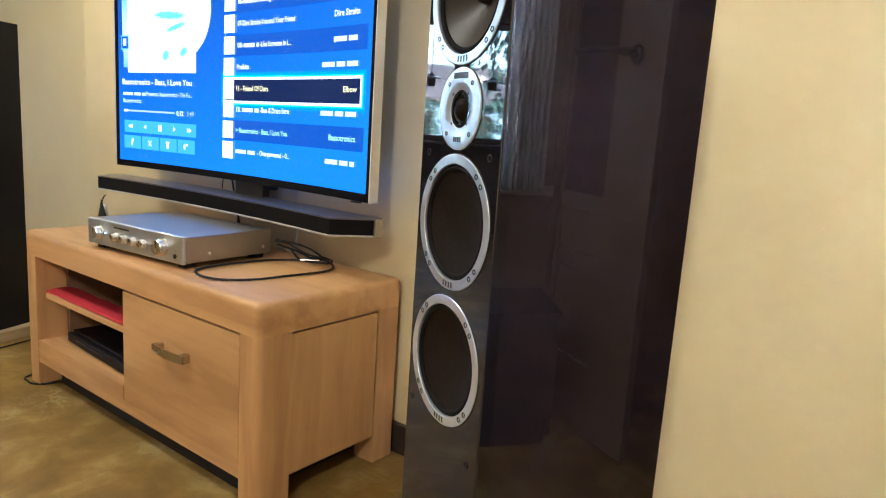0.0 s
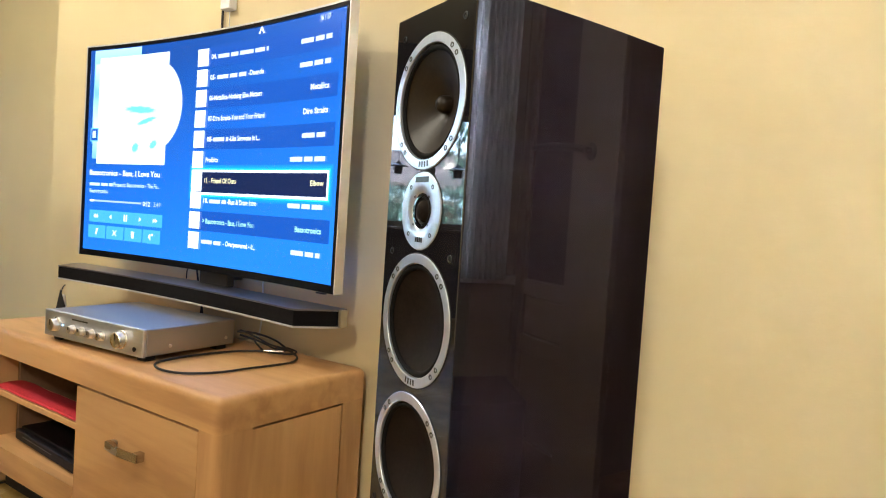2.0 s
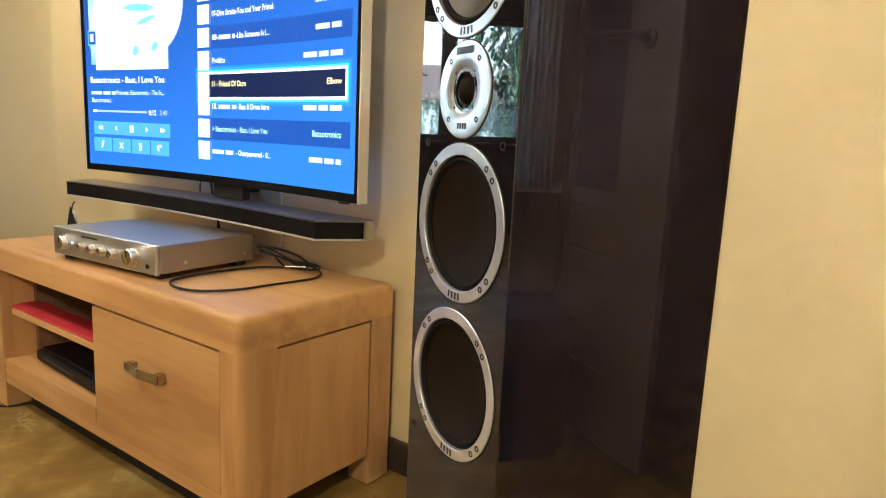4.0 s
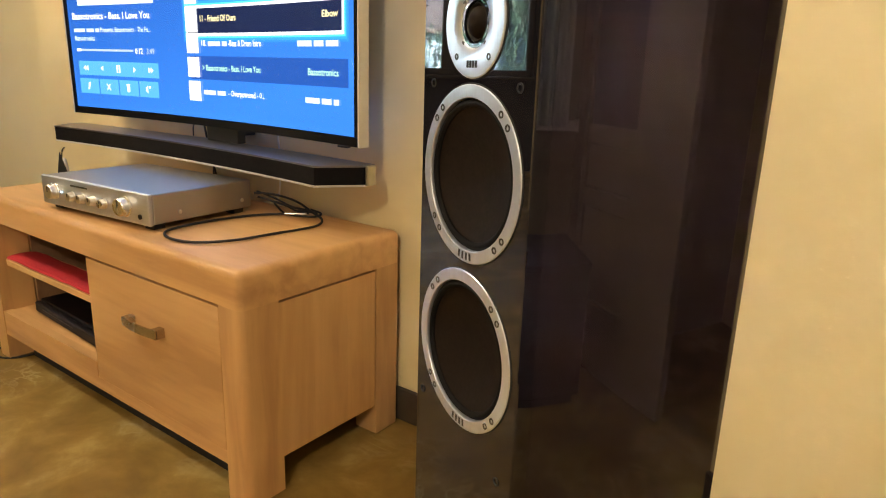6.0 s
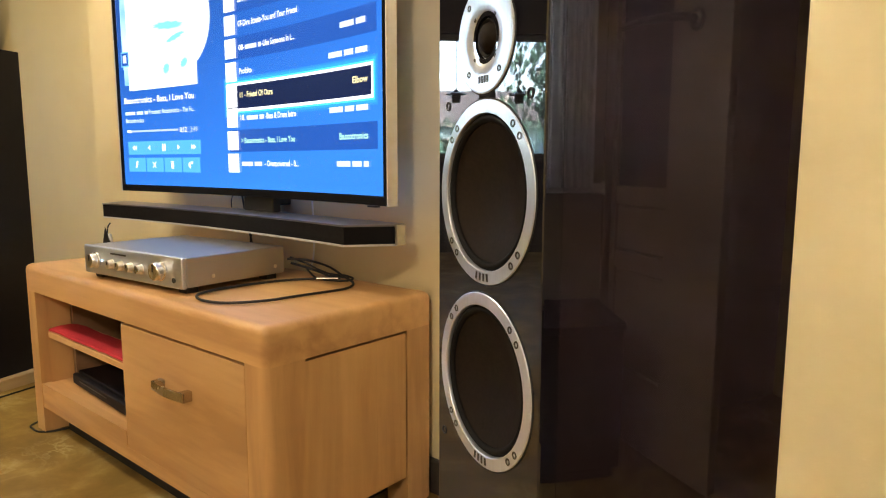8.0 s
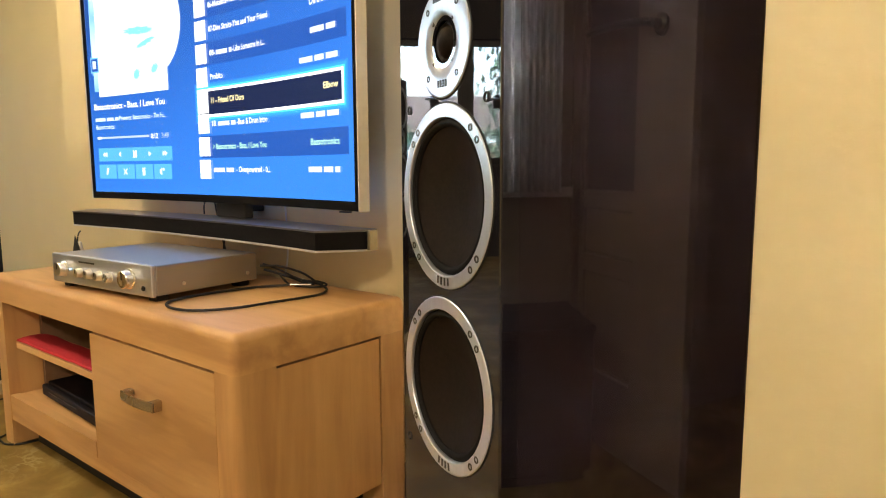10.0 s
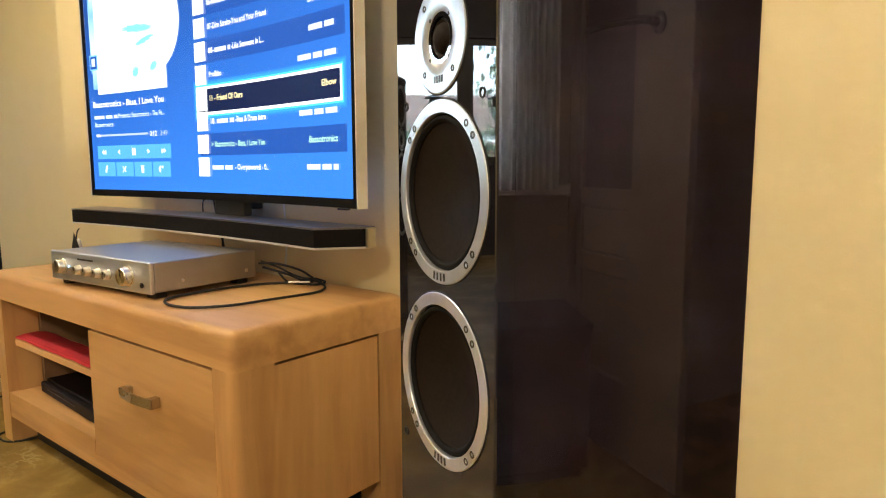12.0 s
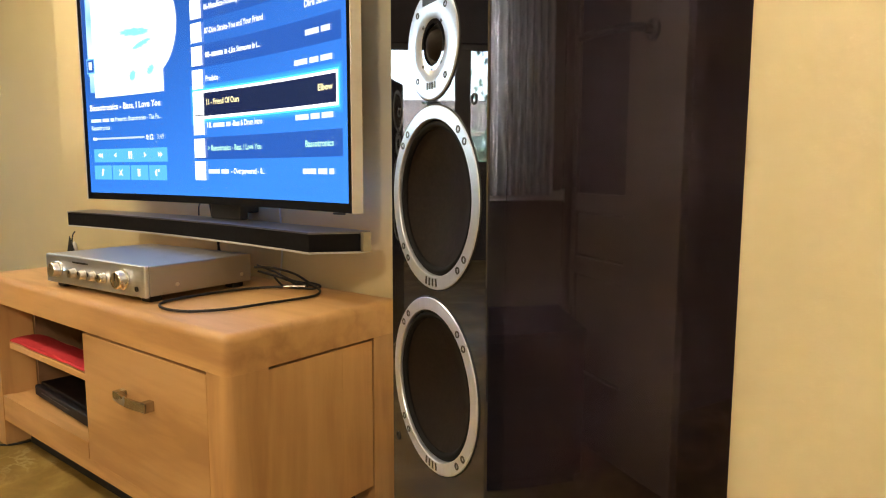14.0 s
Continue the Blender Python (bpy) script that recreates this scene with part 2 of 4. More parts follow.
def lathe(profile, steps=48, bm=None, m=None):
    """Turn (r, h) pairs round the local -y axis: h grows towards the viewer."""
    bm = bm or bmesh.new()
    rings = []
    for r, h in profile:
        if r < 1e-6:
            rings.append([bm.verts.new((0, -h, 0))])
        else:
            rings.append([bm.verts.new((r * math.cos(2 * math.pi * i / steps), -h, r * math.sin(2 * math.pi * i / steps))) for i in range(steps)])
    for a, b in zip(rings, rings[1:]):
        for i in range(steps):
            j = (i + 1) % steps
            if len(a) == 1 and len(b) > 1:
                bm.faces.new((a[0], b[i], b[j]))
            elif len(b) == 1 and len(a) > 1:
                bm.faces.new((a[i], a[j], b[0]))
            elif len(a) > 1:
                bm.faces.new((a[i], a[j], b[j], b[i]))
    if m is not None:
        bmesh.ops.transform(bm, matrix=m, verts=[v for ring in rings for v in ring])
    return bm


def tube(points, radius, sides=8, steps=6):
    """A round cable through the given points, smoothed."""
    pts, out = [Vector(p) for p in points], []
    ext = [pts[0] * 2 - pts[1]] + pts + [pts[-1] * 2 - pts[-2]]
    for i in range(1, len(ext) - 2):
        a, b, c, d = ext[i - 1:i + 3]
        for k in range(steps):
            t = k / steps
            out.append(0.5 * ((2 * b) + (c - a) * t + (2 * a - 5 * b + 4 * c - d) * t * t + (3 * b - a - 3 * c + d) * t ** 3))
    out.append(pts[-1])
    bm, rings = bmesh.new(), []
    for i, p in enumerate(out):
        tan = (out[min(i + 1, len(out) - 1)] - out[max(i - 1, 0)]).normalized()
        side = tan.cross(Vector((0, 0, 1)) if abs(tan.z) < 0.9 else Vector((1, 0, 0))).normalized()
        up = side.cross(tan)
        rings.append([bm.verts.new(p + radius * (math.cos(2 * math.pi * k / sides) * side + math.sin(2 * math.pi * k / sides) * up)) for k in range(sides)])
    for a, b in zip(rings, rings[1:]):
        for k in range(sides):
            bm.faces.new((a[k], a[(k + 1) % sides], b[(k + 1) % sides], b[k]))
    bm.faces.new(rings[0])
    bm.faces.new(list(reversed(rings[-1])))
    return bm


def wall_with_hole(name, axis_x, y0, y1, z0, z1, holes, thick, mat, label):
    """A wall across x with rectangular openings (y0, y1, z0, z1) cut right through."""
    ys = sorted({y0, y1, *(v for h in holes for v in h[:2])})
    zs = sorted({z0, z1, *(v for h in holes for v in h[2:])})
    solid = lambda a, b: not any(h[0] <= a < h[1] and h[2] <= b < h[3] for h in holes)
    bm = bmesh.new()
    for a, a2 in zip(ys, ys[1:]):
        for b, b2 in zip(zs, zs[1:]):
            if solid(a, b):
                box(axis_x, axis_x + thick, a, a2, b, b2, bm=bm)
    bmesh.ops.remove_doubles(bm, verts=bm.verts, dist=1e-5)
    inner = [f for f in bm.faces if sum(1 for g in bm.faces if g is not f and (g.calc_center_median() - f.calc_center_median()).length < 1e-5)]
    bmesh.ops.delete(bm, geom=inner, context="FACES")
    return tagged(part(name, bm, mat), label, "wall", kind="structure")


# ---- the room ----
W = 0.48            # face of the chimney breast
tagged(part("floor", box(-4.6, 2.0, -3.4, 1.3, -0.1, 0.0), marble), "olive beige marbled sheet floor", "floor", kind="structure")
tagged(part("ceiling", box(-4.6, 2.0, -3.4, 1.3, 2.5, 2.6), white_ceiling), "plain white painted ceiling", "ceiling", kind="structure")
tagged(part("wall_north", box(-1.80, 1.14, W, 1.3, 0, 2.5, 0.004), cream), "cream painted chimney breast wall behind the television", "wall", kind="structure")
tagged(part("wall_alcove_west", box(-4.6, -1.80, 0.80, 1.3, 0, 2.5), cream), "cream painted alcove wall", "wall", kind="structure")
tagged(part("wall_alcove_east", box(1.14, 2.0, 1.3, 1.4, 0, 2.5), cream), "cream painted alcove wall by the door", "wall", kind="structure")
tagged(part("wall_south", box(-4.6, 2.0, -3.5, -3.4, 0, 2.5), cream), "cream painted rear wall", "wall", kind="structure")
wall_with_hole("wall_west", -4.75, -3.5, 1.3, 0, 2.5, [(-1.52, -0.04, 0.83, 1.90)], 0.15, dark_wall, "near-black wall with a wide window")
wall_with_hole("wall_east", 2.0, -3.5, 1.4, 0, 2.5, [(-0.52, 0.265, 0.74, 2.1), (0.32, 0.905, 0.0, 2.03)], 0.12, taupe, "taupe painted wall with a window and a door")
for x0, x1, y0, y1 in ((-1.80, 1.14, W - 0.016, W), (-4.6, -1.80, 0.784, 0.80)):
    tagged(part("baseboard", box(x0, x1, y0, y1, 0.0, 0.085, 0.004), dark_skirting), "dark brown painted baseboard", "baseboard", kind="structure")


def window(name, x, y0, y1, z0, z1, bars, label, fm):
    win = thing(name, label, "window", kind="structure")
    f = 0.05
    part("window_frame", box(x, x + 0.06, y0, y1, z0, z0 + f, 0.004), fm, win)
    part("window_frame", box(x, x + 0.06, y0, y1, z1 - f, z1, 0.004), fm, win)
    edges = [y0, *bars, y1]
    for k, y in enumerate(edges):
        a = y if k == 0 else y - f if k == len(edges) - 1 else y - 0.07
        b = a + (f if k in (0, len(edges) - 1) else 0.14)
        part("window_frame", box(x + 0.002, x + 0.058, a, b, z0 + f, z1 - f, 0.004), fm, win)
    for a, b in zip(edges, edges[1:]):
        p = part("pane", box(x + 0.026, x + 0.032, a + f, b - f, z0 + f, z1 - f), glass, win)
        p.visible_shadow = False
    part("window_sill", box(x + 0.03, x + 0.26 if x < 0 else x - 0.075, y0 - 0.05, y1 + 0.05, z0 - 0.03, z0 - 0.004, 0.006), fm, win)
    return win


window("window_1", -4.72, -1.52, -0.04, 0.83, 1.90, [-0.79], "dark framed two-pane window looking onto the street", frame_dark)
window("window_2", 2.04, -0.52, 0.265, 0.74, 2.1, [], "white framed single window behind a net curtain", frame_white)


def pleated(name, y0, y1, x, z0, z1, mat, depth, pitch, label, along_y=True):
    bm = bmesh.new()
    n = int((y1 - y0) / pitch * 8)
    cols = []
    for i in range(n + 1):
        u = y0 + (y1 - y0) * i / n
        w = depth * math.sin(2 * math.pi * (u - y0) / pitch) * (0.8 + 0.2 * math.sin(u * 23))
        cols.append([bm.verts.new((x + w, u, z) if along_y else (u, x + w, z)) for z in (z0, (z0 + z1) / 2, z1)])
    for a, b in zip(cols, cols[1:]):
        for k in range(2):
            bm.faces.new((a[k], b[k], b[k + 1], a[k + 1]))
    ob = part(name, bm, mat, smooth=True)
    so = ob.modifiers.new("thickness", "SOLIDIFY")
    so.thickness = 0.002
    return tagged(ob, label, "curtain")


pleated("net_curtain", -0.56, 0.255, 1.93, 0.725, 2.2, net, 0.017, 0.030, "pale grey pleated net curtain at a window")
pleated("curtain", -4.5, -3.72, 0.70, 0.003, 2.498, green_drape, 0.03, 0.11, "dark green pleated curtain beside the alcove wall", along_y=False)


def panel_door():
    """A narrow panelled door that stands open into the room."""
    fr = thing("door_frame", "brown painted frame of the open door", "door frame", kind="structure")
    for a, b in ((0.32, 0.342), (0.883, 0.905)):
        part("jamb", box(1.99, 2.125, a, b, 0, 2.008, 0.003), door_paint, fr)
    part("head", box(1.99, 2.125, 0.32, 0.905, 2.0085, 2.03, 0.003), door_paint, fr)
    d = thing("door_1", "open brown panelled door with a dark glazed light", "door", pose(1.985, 0.355, 0, 0, 0, 160.9), kind="structure")
    w = 0.536
    for p, q in ((0.0, 0.030), (0.300, w)):
        part("stile", box(p, q, -0.04, 0.0, 0.01, 1.985, 0.003), door_paint, d)
    for z0, z1 in ((0.01, 0.22), (0.50, 0.55), (0.68, 0.73), (1.87, 1.985)):
        part("rail", box(0.030, 0.300, -0.038, -0.002, z0, z1, 0.003), door_paint, d)
    for z0, z1 in ((0.22, 0.50), (0.55, 0.68)):
        part("panel", box(0.030, 0.300, -0.030, -0.010, z0, z1, 0.008, 1), door_paint, d)
    part("pane", box(0.030, 0.300, -0.024, -0.016, 0.73, 1.87), shade_pane_black, d)
    h = part("door_handle", lathe([(0, 0), (0.026, 0), (0.026, 0.01), (0.02, 0.014), (0.011, 0.016), (0.011, 0.05), (0, 0.05)], 24, m=pose(0.405, 0.0, 1.12, 0, 0, 180)), dark_steel, d, "dark lever handle")
    part("lever", tube([(0.405, 0.046, 1.12), (0.36, 0.048, 1.128), (0.22, 0.046, 1.142), (0.085, 0.042, 1.146)], 0.010), dark_steel, h)


panel_door()
# unseen closed box, added so that no sky light enters by the doorway
bm = box(2.12, 3.2, 0.0, 0.1, 0, 2.5)
for x0, x1, y0, y1, z0, z1 in ((2.12, 3.2, 1.1, 1.2, 0, 2.5), (3.1, 3.2, 0.1, 1.1, 0, 2.5), (2.12, 3.1, 0.1, 1.1, 2.4, 2.5), (2.0, 3.1, 0.1, 1.1, -0.1, -0.002)):
    box(x0, x1, y0, y1, z0, z1, bm=bm)
tagged(part("doorway_light_stop", bm, taupe), "plain taupe box added behind the door against sky light", "wall", kind="structure")

# added black block: keeps the floor mirrored in the loudspeaker's side dark
dark_block = thing("low_dark_block", "low black block added under the window to darken the mirrored floor", "cabinet")
part("body", box(1.67, 1.98, -0.90, 0.30, 0.03, 0.385, 0.004), matte_black, dark_block)
part("top", box(1.66, 1.985, -0.905, 0.305, 0.3855, 0.405, 0.003), matte_black, dark_block)
part("plinth", box(1.69, 1.97, -0.88, 0.28, 0.0, 0.0295), matte_black, dark_block)


# ---- outside the window ----
def outside():
    grass = plain("lawn_grass", (0.035, 0.085, 0.045), 0.9, grain=0.4, scale=3)
    asphalt = plain("street_asphalt", (0.06, 0.06, 0.062), 0.85, grain=0.2, scale=8)
    brick = plain("far_house_plaster", (0.24, 0.36, 0.48), 0.85, grain=0.25, scale=9)
    tile = plain("dark_roof_tile", (0.06, 0.055, 0.055), 0.7, grain=0.3, scale=6)
    leaf = plain("tree_leaf", (0.028, 0.080, 0.058), 0.7, grain=0.45, scale=4)
    bark = plain("tree_bark", (0.10, 0.08, 0.06), 0.9, grain=0.3, scale=14)
    tagged(part("ground", box(-400, -4.76, -300, 300, -0.25, -0.15), grass), "green lawn in front of the window", "ground", kind="structure")
    tagged(part("road", box(-16.5, -12.0, -300, 300, -0.149, -0.12), asphalt), "grey asphalt street", "road", kind="structure")

    def house(x, y, w, h, ridge):
        ho = thing("house", "pale grey plastered house with a dark tiled roof", "house", pose(x, y, -0.15), "houses across the street")
        part("wall", box(-4, 4, -w / 2, w / 2, 0, h), brick, ho)
        bm = bmesh.new()
        prof = [(4.5, h - 0.1), (0, ridge), (-4.5, h - 0.1), (-4.5, h + 0.08), (0, ridge + 0.2), (4.5, h + 0.08)]
        ends = [[bm.verts.new((a, s * (w / 2 + 0.3), b)) for a, b in prof] for s in (-1, 1)]
        for i in range(6):
            j = (i + 1) % 6
            bm.faces.new((ends[0][i], ends[0][j], ends[1][j], ends[1][i]))
        for e in ends:
            bm.faces.new((e[0], e[1], e[4], e[5]))
            bm.faces.new((e[1], e[2], e[3], e[4]))
        part("roof", bm, tile, ho)
        for k in range(3):
            yy = -w / 2 + w * (k + 0.5) / 3
            for z in (0.9, 3.4):
                if z + 1.2 > h:
                    continue
                wi = part("window", box(4.0, 4.06, yy - 0.6, yy + 0.6, z, z + 1.2, 0.02), frame_dark, ho)
                part("pane", box(4.062, 4.08, yy - 0.5, yy + 0.5, z + 0.1, z + 1.1), gloss_plastic, wi)

    house(-34, -2.0, 8.4, 2.7, 4.5)
    house(-34, 8.0, 8.4, 2.7, 4.5)
    house(-35, -12.0, 8.4, 2.7, 4.6)

    rng = random.Random(4)
    for x, y, s in ((-15.0, -4.3, 1.05), (-18.0, 3.4, 0.8), (-22.0, -9.0, 1.2)):
        tr = thing("tree", "leafy green street tree with a slim trunk", "tree", pose(x, y, -0.15), "street trees")
        part("trunk", tube([(0, 0, 0), (0.05, 0.03, 1.0 * s), (0.0, 0.08, 2.2 * s), (0.05, 0.05, 3.6 * s)], 0.11 * s), bark, tr)
        for k in range(5):
            a = k * 1.3
            part("limb", tube([(0.02, 0.06, (1.6 + 0.3 * k) * s), (0.6 * math.cos(a) * s, 0.6 * math.sin(a) * s, (2.2 + 0.3 * k) * s), (1.1 * math.cos(a) * s, 1.1 * math.sin(a) * s, (2.6 + 0.35 * k) * s)], 0.035 * s), bark, tr)
        verts, faces = [], []
        for _ in range(4200):
            c = Vector((rng.gauss(0, 0.7), rng.gauss(0, 0.7), 2.8 + rng.gauss(0, 0.75))) * s
            if noise.noise(c * 1.3) < -0.2:
                continue
            e = Euler((rng.uniform(0, 6.3), rng.uniform(0, 6.3), 0)).to_matrix()
            q = len(verts)
            verts += [c + e @ Vector(v) * 0.11 * s for v in ((-1, 0, 0), (0, -0.5, 0.1), (1, 0, 0), (0, 0.5, 0.1))]
            faces.append((q, q + 1, q + 2, q + 3))
        me = bpy.data.meshes.new("crown")
        me.from_pydata(verts, [], faces)
        me.materials.append(leaf)
        new("crown", me).parent = tr
    verts, faces = [], []
    for _ in range(9000):
        c = Vector((-11 + rng.gauss(0, 0.25), rng.uniform(-8, 5), rng.uniform(-0.15, 1.5 + 0.12 * math.sin(_ * 0.7))))
        e = Euler((rng.uniform(0, 6.3), rng.uniform(0, 6.3), 0)).to_matrix()
        q = len(verts)
        verts += [c + e @ Vector(v) * 0.07 for v in ((-1, 0, 0), (0, -0.5, 0.1), (1, 0, 0), (0, 0.5, 0.1))]
        faces.append((q, q + 1, q + 2, q + 3))
    me = bpy.data.meshes.new("hedge")
    me.from_pydata(verts, [], faces)
    me.materials.append(leaf)
    tagged(new("hedge", me), "clipped green garden hedge by the street", "hedge", kind="stuff")


outside()


# two small dark lanterns hanging in the window
for y in (-0.50, -1.04):
    lan = thing("window_lantern", "small dark hanging lantern in front of the window", "lantern", pose(-4.48, y, 0), "lanterns in the window")
    part("cap", lathe([(0, 0.045), (0.018, 0.04), (0.03, 0.022), (0.085, 0.004), (0.085, 0.0), (0, 0.0)], 28, m=pose(0, 0, 1.37, -90)), dark_steel, lan, smooth=True)
    part("body", lathe([(0, 0), (0.035, 0.0), (0.04, 0.05), (0.04, 0.068), (0, 0.068)], 24, m=pose(0, 0, 1.30, -90)), frame_dark, lan, smooth=True)
    part("cord", tube([(0, 0, 1.414), (0, 0, 1.9), (0, 0, 2.4995)], 0.003), rubber, lan)


# ---- television cabinet ----
def rounded(bm, radius, pick):
    """Round off the edges whose ends pick() accepts."""
    es = [e for e in bm.edges if pick(e.verts[0].co, e.verts[1].co)]
    bmesh.ops.bevel(bm, geom=es, offset=radius, segments=5, affect="EDGES", profile=0.5)
    return bm


def extrude_rail(x0, x1, x2):
    """The front rail: deep under the open bay, shallow under the door."""
    bm = bmesh.new()
    outline = [(x0, 0.080), (x2, 0.080), (x2, 0.1112), (x1, 0.1112), (x1, 0.152), (x0, 0.152)]
    front = [bm.verts.new((x, 0.0015, z)) for x, z in outline]
    back = [bm.verts.new((x, 0.026, z)) for x, z in outline]
    bm.faces.new(front)
    bm.faces.new(list(reversed(back)))
    for i in range(6):
        bm.faces.new((front[i], front[(i + 1) % 6], back[(i + 1) % 6], back[i]))
    return bm


def tv_cabinet():
    c = thing("tv_cabinet", "light oak television cabinet with an open shelf and one door", "cabinet")
    L, D, H = 1.185, 0.458, 0.5
    # four legs, flush with the top
    for x0, x1, cx in ((-L, -L + 0.072, -L), (-0.066, 0, 0)):
        for y0, y1, cy in ((0, 0.09, 0), (0.373, D, D)):
            part("leg", rounded(box(x0, x1, y0, y1, 0.003, 0.4230), 0.018, lambda p, q: abs(p.x - cx) < 1e-4 and abs(p.y - cy) < 1e-4 and abs(p.z - q.z) > 0.1), oak_z, c, smooth=True)
    part("tabletop", rounded(box(-L, 0, 0, D, 0.4232, H), 0.018, lambda p, q: p.z > 0.49 or q.z > 0.49), oak_x, c, smooth=True)
    for y0, y1 in ((0.0885, 0.1790), (0.1792, 0.2790), (0.2792, 0.3682)):
        part("side_board", box(-0.022, -0.0012, y0, y1, 0.080, 0.4175), oak_z, c)
    part("side_backing", box(-0.036, -0.0225, 0.0885, 0.3725, 0.082, 0.4230), oak_z, c)
    part("side_panel", box(-L + 0.008, -L + 0.024, 0.0935, 0.3705, 0.080, 0.4200, 0.002), oak_z, c)
    part("bottom", box(-L + 0.073, -0.067, 0.0265, 0.44, 0.084, 0.150, 0.002), oak_x, c)
    part("bottom_rail", extrude_rail(-L + 0.073, -0.580, -0.067), oak_x, c)
    # added board that stands in for the dark shade under the cabinet
    part("shade_board", box(-L + 0.10, -0.10, 0.055, 0.41, 0.002, 0.083), shade_pane_black, c, "dark recessed board added for the shade under the cabinet")
    part("divider", box(-0.579, -0.561, 0.028, 0.43, 0.151, 0.4225, 0.001), oak_shade, c)
    part("back_panel", box(-L + 0.073, -0.067, 0.432, 0.442, 0.151, 0.4225), shade_pane_black, c)
    part("inner_side", box(-L + 0.072, -L + 0.085, 0.092, 0.43, 0.151, 0.4225), oak_shade, c)
    part("shelf", box(-L + 0.0865, -0.5805, 0.022, 0.118, 0.288, 0.306, 0.002), oak_x, c)
    door = part("door", box(-0.576, -0.070, 0.0015, 0.022, 0.1117, 0.4165, 0.001), oak_x, c)
    # bowed flat handle on two feet
    bm = bmesh.new()
    xs = [-0.393 + 0.132 * i / 14 for i in range(15)]
    rows = []
    for i, x in enumerate(xs):
        u = i / 14 * 2 - 1
        y = -0.0195 - 0.006 * (1 - u * u) if abs(u) < 0.86 else -0.0195 - 0.0016
        rows.append([bm.verts.new((x, y + dy, 0.313 + dz)) for dy, dz in ((0, -0.010), (0, 0.010), (0.004, 0.010), (0.004, -0.010))])
    for a, b in zip(rows, rows[1:]):
        for k in range(4):
            bm.faces.new((a[k], b[k], b[(k + 1) % 4], a[(k + 1) % 4]))
    bm.faces.new(rows[0])
    bm.faces.new(list(reversed(rows[-1])))
    for x in (-0.393, -0.279):
        box(x, x + 0.018, -0.0205, 0.0012, 0.302, 0.324, 0.002, bm=bm)
    part("handle", bm, nickel, door, "bowed brushed metal handle")
    return c


tv_cabinet()


# ---- television ----
TX, TZ, TY, SAG, HALF = -0.611, 1.0635, 0.318, 0.045, 0.6125


def on_screen(s, z, off=0.0):
    return (TX + s, TY + SAG * (1 - (s / HALF) ** 2) - off, TZ + z)


def curved_slab(s0, s1, z0, z1, off_front, off_back, n=None, bm=None):
    """A slab bent with the screen; offsets grow towards the room."""
    bm = bm or bmesh.new()
    n = n or max(1, int((s1 - s0) / 0.05))
    cols = []
    for i in range(n + 1):
        s = s0 + (s1 - s0) * i / n
        cols.append([bm.verts.new(on_screen(s, z, o)) for z, o in ((z0, off_front), (z1, off_front), (z1, off_back), (z0, off_back))])
    for a, b in zip(cols, cols[1:]):
        for k in range(4):
            bm.faces.new((a[k], b[k], b[(k + 1) % 4], a[(k + 1) % 4]))
    bm.faces.new(cols[0])
    bm.faces.new(list(reversed(cols[-1])))
    return bm


def screen_material():
    """Blue menu background: slow gradient with a few soft clouds."""
    m, n, l, b = nodes_of("lit_screen")
    tc, sp = n.new("ShaderNodeTexCoord"), n.new("ShaderNodeSeparateXYZ")
    l.new(tc.outputs["Generated"], sp.inputs[0])
    a = n.new("ShaderNodeMath")
    a.operation, a.inputs[1].default_value = "MULTIPLY", 0.45
    l.new(sp.outputs[0], a.inputs[0])
    s = n.new("ShaderNodeMath")
    s.operation, s.inputs[0].default_value = "SUBTRACT", 0.75
    l.new(sp.outputs[2], s.inputs[1])
    k = n.new("ShaderNodeMath")
    k.operation = "ADD"
    l.new(a.outputs[0], k.inputs[0])
    l.new(s.outputs[0], k.inputs[1])
    r = ramp(n, [(0.0, (0.010, 0.062, 0.27)), (0.45, (0.015, 0.112, 0.47)), (1.0, (0.024, 0.180, 0.68))])
    l.new(k.outputs[0], r.inputs[0])
    b.inputs["Base Color"].default_value = (0.008, 0.008, 0.01, 1)
    b.inputs["Roughness"].default_value = 0.18
    l.new(r.outputs[0], b.inputs["Emission Color"])
    b.inputs["Emission Strength"].default_value = 1.0 * GLOW
    return m


